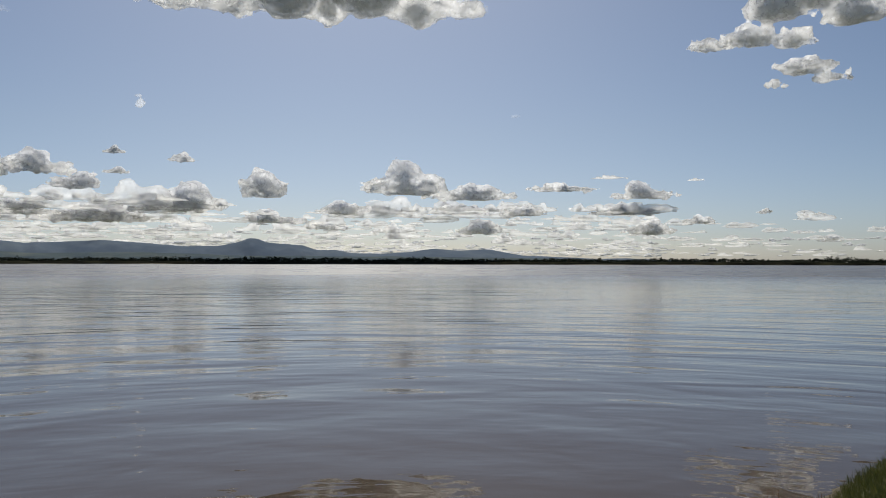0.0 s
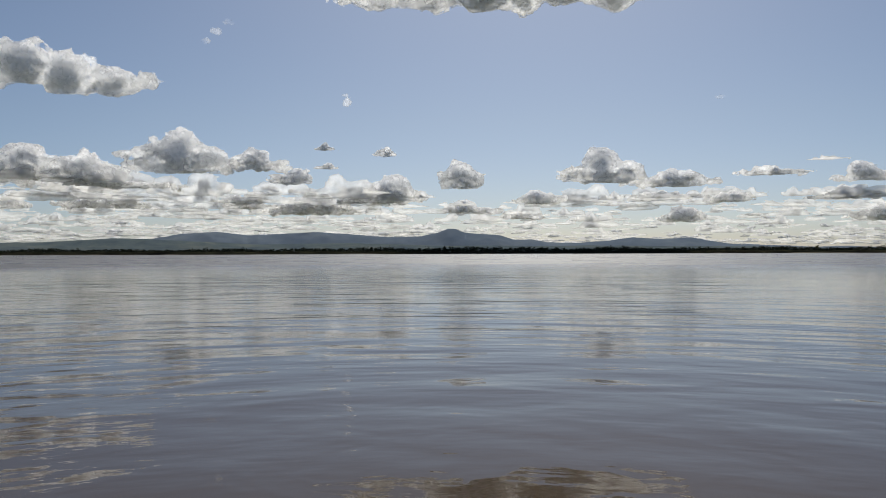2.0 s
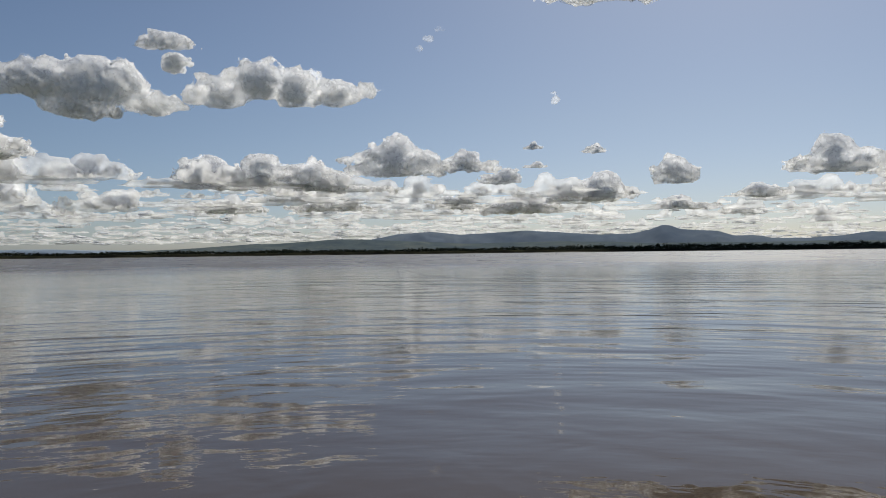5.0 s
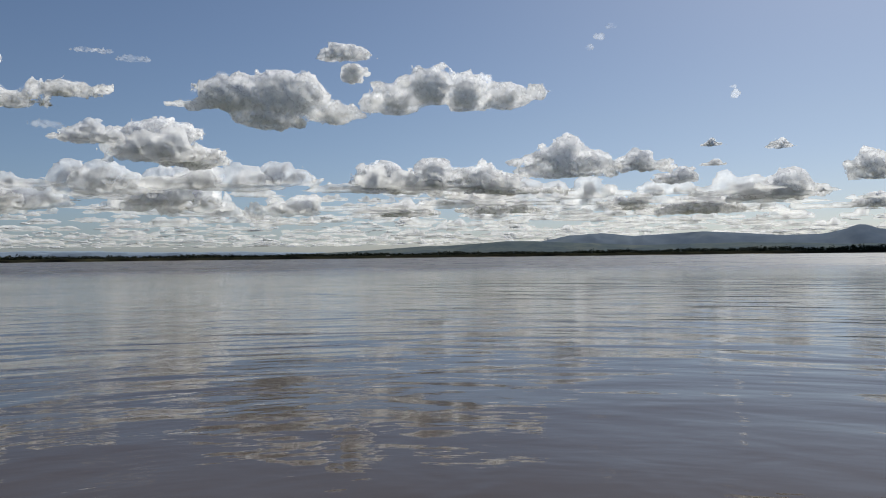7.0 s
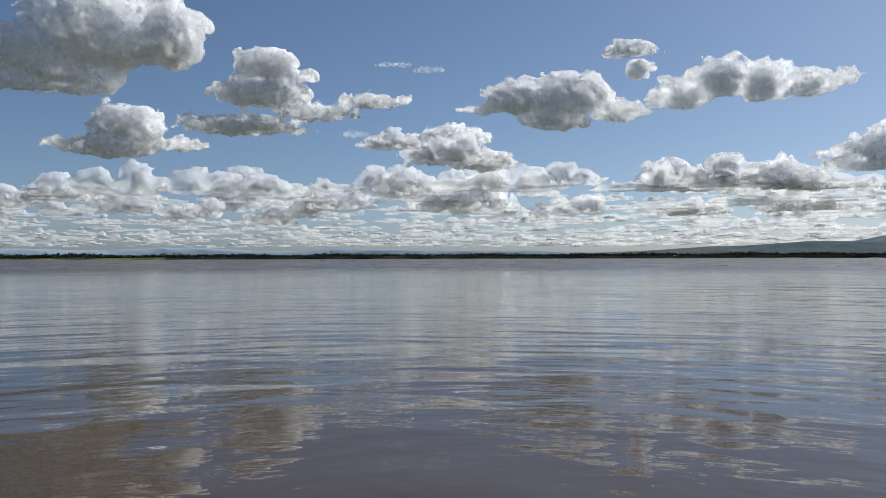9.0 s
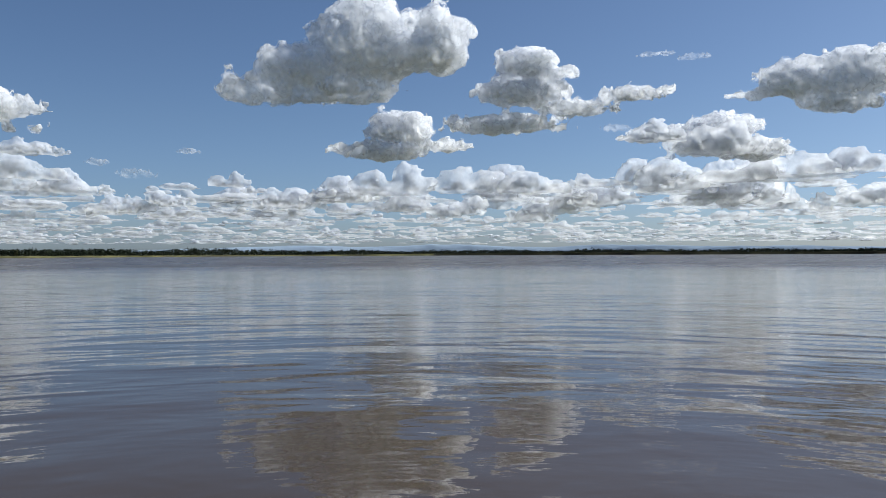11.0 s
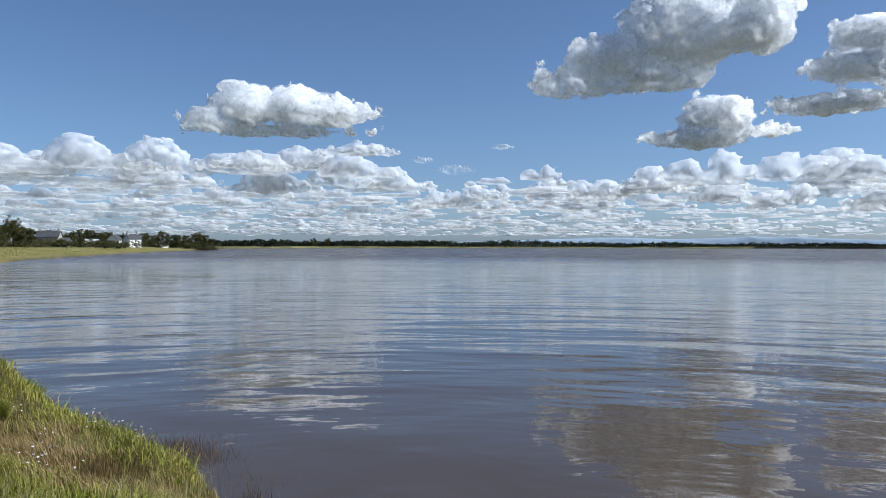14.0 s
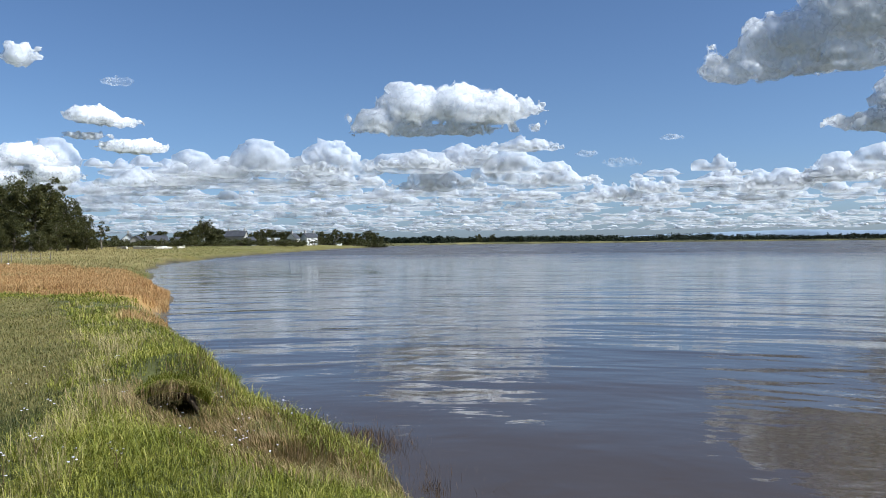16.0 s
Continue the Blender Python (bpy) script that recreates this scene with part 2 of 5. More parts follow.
# ground: tone by what grows there, broken up by noise
ground_mat = material("ground", (0.2, 0.18, 0.1), 0.95, 0.1)
t, b, link = nodes_of(ground_mat)
tint = t.nodes.new("ShaderNodeVertexColor")
tint.layer_name = "growth"
gn = noise_node(t, 0.5, 6)
gf = noise_node(t, 14.0, 4)
col = mix(t, 1.0, tint.outputs[0], ramp(t, gn, [(0.3, (0.7, 0.72, 0.65)), (0.7, (1.25, 1.2, 1.1))]), "MULTIPLY")
col = mix(t, 1.0, col, ramp(t, gf, [(0.3, (0.65, 0.65, 0.65)), (0.7, (1.3, 1.3, 1.3))]), "MULTIPLY")
link(col, b.inputs["Base Color"])
link(bump(t, gf, 0.7, 0.04), b.inputs["Normal"])

# the air's haze is mixed into these hill colours, palest on the far range
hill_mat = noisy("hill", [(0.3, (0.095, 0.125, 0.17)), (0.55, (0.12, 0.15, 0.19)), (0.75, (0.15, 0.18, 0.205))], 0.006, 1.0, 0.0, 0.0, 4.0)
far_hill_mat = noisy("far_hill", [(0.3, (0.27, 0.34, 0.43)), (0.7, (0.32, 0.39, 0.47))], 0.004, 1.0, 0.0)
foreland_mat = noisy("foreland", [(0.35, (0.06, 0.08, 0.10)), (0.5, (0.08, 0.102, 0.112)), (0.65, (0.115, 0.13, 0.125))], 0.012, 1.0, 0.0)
dike_mat = noisy("dike", [(0.35, (0.010, 0.010, 0.008)), (0.55, (0.022, 0.022, 0.014)), (0.75, (0.05, 0.048, 0.026))], 0.02, 1.0, 0.0)
marsh_edge_mat = noisy("marsh_edge", [(0.35, (0.04, 0.038, 0.022)), (0.5, (0.10, 0.095, 0.045)), (0.68, (0.22, 0.19, 0.09))], 0.02, 1.0, 0.0)
bark_mat = noisy("bark", [(0.3, (0.09, 0.07, 0.05)), (0.7, (0.25, 0.22, 0.18))], 1.5, 0.9, 0.1, 0.03, coords="Object", stretch=(1, 1, 0.3))
leaf_mat = blade_material("leaf", [(0.2, (0.030, 0.034, 0.010)), (0.55, (0.066, 0.066, 0.018)), (0.85, (0.125, 0.108, 0.036))], 0.6, 0.3, 0.12)
pale_bark_mat = noisy("pale_bark", [(0.3, (0.22, 0.19, 0.15)), (0.7, (0.45, 0.41, 0.34))], 1.5, 0.9, 0.1, 0.03, stretch=(1, 1, 0.3))
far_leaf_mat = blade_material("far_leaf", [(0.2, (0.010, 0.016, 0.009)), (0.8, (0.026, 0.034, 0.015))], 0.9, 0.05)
grass_mat = blade_material("grass", [(0.15, (0.085, 0.098, 0.014)), (0.4, (0.185, 0.198, 0.025)), (0.62, (0.30, 0.29, 0.046)), (0.9, (0.50, 0.42, 0.15))])
sward_mat = blade_material("grazed_sward", [(0.2, (0.13, 0.145, 0.04)), (0.6, (0.19, 0.19, 0.06)), (0.9, (0.27, 0.23, 0.09))])
olive_grass_mat = blade_material("olive_grass", [(0.2, (0.045, 0.058, 0.014)), (0.6, (0.09, 0.10, 0.025)), (0.9, (0.15, 0.135, 0.042))])
path_grass_mat = blade_material("trodden_grass", [(0.2, (0.13, 0.13, 0.04)), (0.5, (0.20, 0.18, 0.06)), (0.75, (0.27, 0.215, 0.085)), (0.95, (0.36, 0.28, 0.13))], tuft=0.5)
straw_mat = blade_material("straw", [(0.2, (0.34, 0.27, 0.11)), (0.6, (0.46, 0.37, 0.18)), (0.9, (0.30, 0.24, 0.08))])
meadow_mat = blade_material("meadow", [(0.2, (0.20, 0.17, 0.065)), (0.5, (0.29, 0.235, 0.095)), (0.8, (0.40, 0.31, 0.145))])
rust_mat = blade_material("rust_grass", [(0.15, (0.30, 0.155, 0.058)), (0.5, (0.42, 0.25, 0.10)), (0.85, (0.55, 0.39, 0.18))], tuft=0.35)
shelf_mat = blade_material("marsh_grass", [(0.15, (0.085, 0.09, 0.022)), (0.4, (0.19, 0.15, 0.05)), (0.65, (0.34, 0.22, 0.11)), (0.9, (0.6, 0.48, 0.27))], tuft=1.6)
dark_weed_mat = blade_material("dark_weed", [(0.2, (0.05, 0.04, 0.02)), (0.6, (0.13, 0.075, 0.045)), (0.9, (0.16, 0.12, 0.06))])
soil_mat = noisy("soil", [(0.3, (0.035, 0.026, 0.018)), (0.7, (0.085, 0.062, 0.042))], 3.0, 0.95, 0.1, 0.02)
petal_mat = noisy("petal", [(0.3, (0.62, 0.58, 0.68)), (0.7, (0.78, 0.76, 0.8))], 30.0, 0.7)
render_white = noisy("white_render", [(0.3, (0.66, 0.65, 0.61)), (0.7, (0.8, 0.79, 0.76))], 0.6, 0.9)
grey_stone = noisy("grey_stone", [(0.3, (0.24, 0.23, 0.21)), (0.7, (0.36, 0.34, 0.31))], 0.8, 0.9, 0.2, 0.02)
slate_mat = noisy("slate", [(0.3, (0.04, 0.043, 0.05)), (0.7, (0.08, 0.08, 0.088))], 0.7, 0.9, 0.1, 0.01)
pale_stone = noisy("pale_stone", [(0.3, (0.42, 0.38, 0.32)), (0.7, (0.6, 0.56, 0.5))], 0.7, 0.9, 0.2, 0.03)
sheet_metal = noisy("sheet_roof", [(0.3, (0.3, 0.3, 0.3)), (0.7, (0.45, 0.45, 0.44))], 0.3, 0.6, 0.3)
pane_mat = material("window_pane", (0.04, 0.045, 0.05), 0.08, 0.6)
wood_mat = noisy("weathered_wood", [(0.3, (0.13, 0.11, 0.09)), (0.7, (0.24, 0.21, 0.17))], 4.0, 0.9, 0.1, 0.005)
wire_mat = material("wire", (0.2, 0.2, 0.2), 0.5, 0.5)



# ---- the lie of the land ----
# the water's edge of the near bank, as bearing and distance, round to the fields behind
EDGE = np.array([(117.0, 513), (120.2, 342), (124.2, 212), (128.0, 149), (131.7, 102), (132.7, 80), (132.9, 63), (132.3, 46), (132.8, 32),
                 (133.4, 26), (131.7, 21.2), (129.2, 17.6), (126.6, 13.5), (125.8, 12.1), (124.0, 11.3), (119.5, 9.4), (115.6, 8.0), (111, 6.2),
                 (104, 4.6), (95, 3.9), (60, 3.6), (20, 3.6), (-5, 3.9), (-15, 4.6), (-20, 6.2), (-23, 8.0), (-26, 9.6), (-31, 12), (-42, 17),
                 (-58, 40), (-80, 160), (-100, 700), (-120, 4900), (-150, 5600), (180, 5600), (150, 5600), (125, 5600), (118.5, 4900), (117.3, 1200)])
EDGE_XY = np.stack(ray_xy(EDGE[:, 0], EDGE[:, 1]), 1)


def bank_depth(x, y):
    """Metres from the near bank's edge: more than 0 on land."""
    x, y = np.asarray(x, float), np.asarray(y, float)
    best, inside = np.full(x.shape, 1e9), np.zeros(x.shape, bool)
    for (ax, ay), (bx, by) in zip(EDGE_XY, np.roll(EDGE_XY, -1, 0)):
        ex, ey = bx - ax, by - ay
        k = np.clip(((x - ax) * ex + (y - ay) * ey) / (ex * ex + ey * ey), 0, 1)
        best = np.minimum(best, np.hypot(x - ax - k * ex, y - ay - k * ey))
        cross = (ay > y) != (by > y)
        with np.errstate(divide="ignore", invalid="ignore"):
            inside ^= cross & (x < ax + (y - ay) * ex / (ey if ey else 1e-9))
    d = np.where(inside, best, -best)
    r = np.hypot(x, y)
    return d + noise2(x, y, 1.1, 3.3) * 0.22 + noise2(x, y, 9.0, 7.1) * np.clip((r - 14) / 14, 0, 1) * 1.2


def far_shore(az):
    """How far the opposite shore is, by bearing."""
    return 1350 - 420 * ease((az - 84) / 26) - 260 * ease((az - 107) / 10) + 30 * np.sin(az * 0.35) + 12 * np.sin(az * 1.7)


HOLLOW = (-8.25, -7.15)     # the washed-out hollow in the bank


def shelf_at(x, y):
    """The low marshy shelf at the foot of the bank."""
    along, across = (x + 7.22) * 0.5 + (y + 5.2) * 0.866, (x + 7.22) * 0.866 - (y + 5.2) * 0.5
    return np.exp(-(along / 2.25) ** 4 - (across / 0.88) ** 4)


def lie(x, y):
    """Height of the ground, and its depths behind the near edge and behind the far shore."""
    x, y = np.asarray(x, float), np.asarray(y, float)
    r, az = np.hypot(x, y), np.degrees(np.arctan2(-x, y))
    d = bank_depth(x, y)
    far = np.where((az > -100) & (az < 118), r - far_shore(az), -1e3)
    shelf = shelf_at(x, y)
    reach = 0.9 + 1.6 * shelf + 0.03 * np.clip(r - 15, 0, 60)
    top = (0.58 - 0.28 * shelf) * ease((d + 0.12) / reach) + 1.1 * ease((r - 45) / 260) * ease(d / 25)
    top = top + 0.26 * np.exp(-((x + 9.0) ** 2 + (y + 7.6) ** 2) / 0.9 ** 2) * ease(d / 0.6)
    u, v = (x - HOLLOW[0]) * 0.66 - (y - HOLLOW[1]) * 0.75, -(x - HOLLOW[0]) * 0.75 - (y - HOLLOW[1]) * 0.66
    top = top - (top - 0.23) * np.exp(-(u / 0.30) ** 4 - ((v + 0.15) / 0.62) ** 4)
    top = top + (noise2(x, y, 0.7, 1.0) * 0.035 + noise2(x, y, 3.0, 2.0) * 0.06) * ease(d / 0.8)
    bed = -0.12 - 0.9 * ease(-d / 4.0)
    far_top = 0.1 + 1.3 * ease(far / 14) + 3.0 * ease((far - 60) / 900)
    z = np.where(d > -0.12, np.maximum(top, bed), bed)
    z = np.where((far > 0) & (d <= -0.12), far_top, z)
    return z, d, far


def path_at(az, r):
    """The trodden way along the bank: 1 on short grass, 0 in the long grass of the edge."""
    edge = np.interp(r, [3.5, 5.0, 6.7, 7.9, 10.5, 14.7, 21.0, 32.5, 49.0], [143.5, 142.0, 140.1, 138.6, 137.3, 136.3, 137.1, 138.9, 141.5])
    side = (az - edge) * np.radians(1) * r
    return ease(side / 0.6 + 0.5 + 0.5 * noise2(az * r * 0.02, r, 0.7, 9.9)) * (1 - ease((r - 27) / 7)) * ease((r - 2.0) / 2.0) * (np.abs(az - 150) < 30)


def growth(x, y, d, far):
    """Tone of the ground: silt, green sward, trodden path, straw, rust-red marsh grass."""
    r, az = np.hypot(x, y), np.degrees(np.arctan2(-x, y))
    col = np.empty(x.shape + (3,))
    col[:] = (0.10, 0.085, 0.068)
    n = noise2(x, y, 6.0, 4.0)[..., None]
    green, straw, rust, path = (np.array(c) for c in ((0.07, 0.075, 0.026), (0.25, 0.2, 0.09), (0.36, 0.22, 0.09), (0.19, 0.16, 0.065)))
    land = green + (straw - green) * (0.45 * ease((r - 45) / 40) + 0.4 * ease((r - 60) / 40) * ease((az - 126) / 8))[..., None] + n * 0.03
    far_field = np.array((0.11, 0.12, 0.085)) + n * 0.02
    seen = ease((az - 112) / 6) * (1 - ease((az - 150) / 6)) * (1 - ease((r - 420) / 200))
    land = np.where((r > 40)[..., None], far_field + (land + np.array((0.03, 0.03, 0.005)) - far_field) * seen[..., None], land)
    w = (ease((r - 22 - 1.5 * np.clip(az - 133, 0, 12)) / 5) * (1 - ease((r - 50 - 3.0 * np.clip(az - 133, 0, 12)) / 10)) * (az > 128))[..., None]
    land = land + (rust - land) * w * 0.9
    w = path_at(az, r)[..., None]
    path = path + (np.array((0.07, 0.075, 0.026)) - path) * (1 - ease((r - 8) / 4))[..., None]
    land = land + (path - land) * w * 0.8
    land = land + (np.array((0.075, 0.06, 0.03)) - land) * shelf_at(x, y)[..., None]
    cut = np.exp(-(d / 1.6) ** 2) * ease((r - 50) / 40) * (0.6 + 0.5 * n[..., 0])
    land = land + (np.array((0.05, 0.042, 0.028)) - land) * np.clip(cut, 0, 1)[..., None]      # the eroded foot of the far bank
    col = col + (land - col) * ease((d - 0.05) / 0.5)[..., None]
    marsh = np.array((0.10, 0.105, 0.075)) + n * 0.02
    col = np.where((far > 3)[..., None], np.array((0.05, 0.043, 0.034)) + (marsh - 0.045) * ease((far - 12) / 30)[..., None], col)
    return np.clip(col, 0.01, 1)


def build_ground():
    az = np.concatenate([np.arange(-180, -36, 3.0), np.arange(-36, -20, 0.6), np.arange(-20, 108, 1.5), np.arange(108, 146, 0.28), np.arange(146, 180, 3.0)])
    r = np.concatenate([[0.0, 0.6, 1.2, 1.8], np.geomspace(2.3, 30, 140), np.geomspace(30.6, 150, 60), np.geomspace(153, 4950, 80)])
    A, R = np.meshgrid(az, r, indexing="ij")
    x, y = ray_xy(A, R)
    z, d, far = lie(x, y)
    na, nr = A.shape
    i = np.arange(na * nr).reshape(na, nr)
    j = np.roll(i, -1, 0)
    faces = np.stack([i[:, :-1], i[:, 1:], j[:, 1:], j[:, :-1]], -1).reshape(-1, 4)[:, ::-1]
    me = smooth(quick_mesh("ground", np.stack([x, y, z], -1).reshape(-1, 3), faces))
    layer = me.color_attributes.new("growth", "FLOAT_COLOR", "POINT")
    c = np.concatenate([growth(x, y, d, far), np.ones(x.shape + (1,))], -1)
    layer.data.foreach_set("color", c.astype(np.float32).ravel())
    ob = mesh_part("ground", me, ground_mat)
    return tagged(ob, "grassy saltmarsh bank and flat fields round a muddy estuary", "ground", kind="structure")


build_ground()


def build_water():
    az = np.arange(-180, 180, 3.0)
    r = np.concatenate([[0.0], np.geomspace(3, 4900, 60)])
    A, R = np.meshgrid(az, r, indexing="ij")
    x, y = ray_xy(A, R)
    i = np.arange(A.size).reshape(A.shape)
    j = np.roll(i, -1, 0)
    faces = np.stack([i[:, :-1], i[:, 1:], j[:, 1:], j[:, :-1]], -1).reshape(-1, 4)[:, ::-1]
    ob = mesh_part("water", smooth(quick_mesh("water", np.stack([x, y, 0 * x], -1).reshape(-1, 3), faces)), water_mat)
    return tagged(ob, "calm muddy brown estuary water mirroring the sky", "water", kind="structure")


build_water()


# ---- hills beyond the far shore ----
def hill_range(name, label, dist, deep, az0, az1, ridge, mat, rough):
    """A range of hills: its ridge by bearing and height in degrees."""
    az = np.arange(az0, az1, 0.12)
    k = np.linspace(-1, 1, 20)
    turn, rise = np.array(ridge).T
    top = np.convolve(np.pad(np.interp(az, turn, rise), 1, "edge"), np.hanning(5)[1:-1] / 2, "valid")
    n = sum(noise2(az, az * 0, s, 9.0 + s) * rough * s ** 0.7 for s in (3.0, 1.2, 0.5, 0.2))
    top = np.maximum(top + n, 0.02)
    A, K = np.meshgrid(az, k, indexing="ij")
    R = dist + deep * K
    shape = (1 - np.abs(K) ** 1.6) * top[:, None]
    fold = noise2(A * 1.0, K * 3.0, 0.9, 4.0) * 0.12 + noise2(A * 1.0, K * 3.0, 0.35, 6.0) * 0.06
    el = shape * (1 + fold * (1 - np.exp(-(K / 0.3) ** 2)))
    x, y = ray_xy(A, R)
    z = np.tan(np.radians(np.maximum(el, 0))) * R + np.where(np.abs(K) > 0.99, -2.0, 1.0)
    i = np.arange(A.size).reshape(A.shape)
    faces = np.stack([i[:-1, :-1], i[:-1, 1:], i[1:, 1:], i[1:, :-1]], -1).reshape(-1, 4)[:, ::-1]
    ob = mesh_part(name, smooth(quick_mesh(name, np.stack([x, y, z], -1).reshape(-1, 3), faces)), mat)
    return tagged(ob, label, "hills", kind="structure")


hill_range("hills_far", "distant hills coloured pale blue for haze", 4870, 55, 42, 108,
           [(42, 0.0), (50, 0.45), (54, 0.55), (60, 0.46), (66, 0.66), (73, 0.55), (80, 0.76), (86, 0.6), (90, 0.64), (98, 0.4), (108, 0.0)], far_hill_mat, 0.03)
hill_range("hills_middle", "mountain range with a pointed peak, coloured blue-grey for haze", 2950, 260, -34, 48,
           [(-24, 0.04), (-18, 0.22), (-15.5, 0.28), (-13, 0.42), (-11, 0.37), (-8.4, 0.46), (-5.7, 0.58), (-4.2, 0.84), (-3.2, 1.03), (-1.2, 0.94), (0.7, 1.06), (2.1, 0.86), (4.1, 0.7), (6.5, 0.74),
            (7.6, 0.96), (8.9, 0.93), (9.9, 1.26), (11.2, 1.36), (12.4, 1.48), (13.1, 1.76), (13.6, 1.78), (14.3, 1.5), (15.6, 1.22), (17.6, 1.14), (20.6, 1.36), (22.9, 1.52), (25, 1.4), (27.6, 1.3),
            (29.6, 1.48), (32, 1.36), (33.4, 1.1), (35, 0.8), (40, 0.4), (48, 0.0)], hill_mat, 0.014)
hill_range("hills_near", "low foothills with fields, coloured blue-green for haze", 2300, 260, -34, 62,
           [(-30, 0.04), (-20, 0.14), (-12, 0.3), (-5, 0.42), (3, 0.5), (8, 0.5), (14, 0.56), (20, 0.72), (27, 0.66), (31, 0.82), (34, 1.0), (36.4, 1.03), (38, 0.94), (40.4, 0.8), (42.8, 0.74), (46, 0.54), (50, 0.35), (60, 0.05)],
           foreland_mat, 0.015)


# ---- the dike of the far shore ----
def far_bank(az0, az1, mat, label):
    """A low bank along the opposite shore."""
    az = np.arange(az0, az1, 0.2)
    foot = far_shore(az)
    high = (4.3 - 2.3 * ease((az - 70) / 20)) * (1 + 0.12 * noise2(az, az * 0, 1.3, 2.2) + 0.1 * noise2(az, az * 0, 0.3, 5.2))
    rows = [(-3, -0.3), (1.5, 0.16), (4, 0.5), (8, 0.86), (12, 1.0), (22, 0.97), (36, 0.6), (60, 0.1)]
    x, y, z = [], [], []
    for k, (d, h) in enumerate(rows):
        px, py = ray_xy(az, foot + d + 1.5 * noise2(az, az * 0 + k, 0.6, 8.0))
        x.append(px), y.append(py), z.append(h * high + (0.1 * noise2(az, az * 0 + k, 0.25, 3.0) if 0 < k < 7 else 0))
    P = np.stack([np.array(x).T, np.array(y).T, np.array(z).T], -1)
    i = np.arange(P.shape[0] * P.shape[1]).reshape(P.shape[:2])
    faces = np.stack([i[:-1, :-1], i[:-1, 1:], i[1:, 1:], i[1:, :-1]], -1).reshape(-1, 4)[:, ::-1]
    ob = mesh_part("far_bank", smooth(quick_mesh("far_bank", P.reshape(-1, 3), faces)), mat)
    return tagged(ob, label, "bank", kind="structure")


far_bank(-60, 80.1, dike_mat, "dark wet mud bank along the opposite shore")
far_bank(80, 117.5, marsh_edge_mat, "low olive and straw-coloured marsh edge across the water")


# ---- trees ----
def tube(verts, faces, path, radii, sides=6):
    """A tapered limb along path, added to the lists."""
    path = [Vector(p) for p in path]
    start = len(verts)
    for k, p in enumerate(path):
        along = (path[min(k + 1, len(path) - 1)] - path[max(k - 1, 0)]).normalized()
        u = along.orthogonal().normalized()
        v = along.cross(u)
        for s in range(sides):
            a = 2 * math.pi * s / sides
            verts.append(p + (u * math.cos(a) + v * math.sin(a)) * radii[k])
    for k in range(len(path) - 1):
        for s in range(sides):
            a, b = start + k * sides + s, start + k * sides + (s + 1) % sides
            faces.append((a, b, b + sides, a + sides))


def leaf_cards(rng, centres, spread, count, size):
    """Small bent leaves scattered round each centre: vertices and quads."""
    c = np.repeat(np.asarray(centres), count, 0)
    s = np.repeat(np.asarray(spread), count)[:, None]
    p = rng.normal(size=c.shape)
    p /= np.linalg.norm(p, axis=1)[:, None]
    p = c + p * s * rng.uniform(0.35, 1.0, (len(c), 1)) * (1, 1, 0.7)
    u = rng.normal(size=c.shape)
    u /= np.linalg.norm(u, axis=1)[:, None]
    v = np.cross(u, rng.normal(size=c.shape))
    v /= np.linalg.norm(v, axis=1)[:, None]
    k = size * rng.uniform(0.6, 1.4, (len(c), 1))
    quad = np.stack([p - u * k, p - v * k * 0.6, p + u * k, p + v * k * 0.6], 1)
    return quad.reshape(-1, 3), np.arange(len(p) * 4).reshape(-1, 4)


def make_tree(name, seed, h, wide, bare, clumps, count, label, limbs=9, leaf=0.031, low=0.0, bark=None, thick=1.0, spread=1.0):
    """A tree h metres high: trunk with limbs, and a crown of many small leaves in uneven clumps. bare: share of the height with no leaves."""
    rng = np.random.default_rng(seed)
    root = tagged(new(name), label, "tree", "trees along the shore")
    verts, faces = [], []
    lean = rng.uniform(-0.04, 0.04, 2) * h
    top = Vector((lean[0] * 1.5, lean[1] * 1.5, h * 0.86))
    trunk = [Vector((0, 0, -0.3)), Vector((lean[0] * 0.3, lean[1] * 0.2, h * 0.2)), Vector((lean[0], lean[1], h * 0.5)), top]
    tube(verts, faces, trunk, [h * 0.035 * thick, h * 0.026 * thick, h * 0.017 * thick, h * 0.004])
    centres, sizes = [], []
    for k in range(limbs):
        f = bare + (0.9 - bare) * (k + 0.5) / limbs
        a = k * 2.4 + rng.uniform(-0.5, 0.5)
        reach = wide * rng.uniform(0.65, 1.0) * math.sin(math.pi * (0.18 + 0.74 * (f - bare * 0.8) / (1 - bare * 0.8))) ** 0.7
        base = trunk[1].lerp(top, max((f - 0.25), 0.0))
        tip = Vector((math.cos(a) * reach + lean[0], math.sin(a) * reach + lean[1], h * (f + 0.06)))
        mid = base.lerp(tip, 0.5) + Vector((0, 0, 0.05 * h))
        tube(verts, faces, [base, mid, tip], [h * 0.012 * thick, h * 0.008 * thick, h * 0.003], 5)
        for q in range(max(clumps // limbs, 2)):
            w = rng.uniform(0.35, 1.1)
            c = base.lerp(tip, w) + Vector(rng.normal(size=3) * 0.07 * h)
            c.z = max(c.z, h * (bare * 0.6 + low))
            centres.append(c)
            sizes.append(h * rng.uniform(0.06, 0.13) * spread)
    centres.append(top)
    sizes.append(h * 0.1)
    mesh_part("trunk", smooth(quick_mesh("trunk", [tuple(v) for v in verts], faces)), bark or bark_mat, root, "pale grey bark" if bark else "grey-brown bark")
    v, q = leaf_cards(rng, [tuple(c) for c in centres], sizes, count, leaf * h)
    mesh_part("crown", quick_mesh("crown", v, q), leaf_mat, root)
    return root


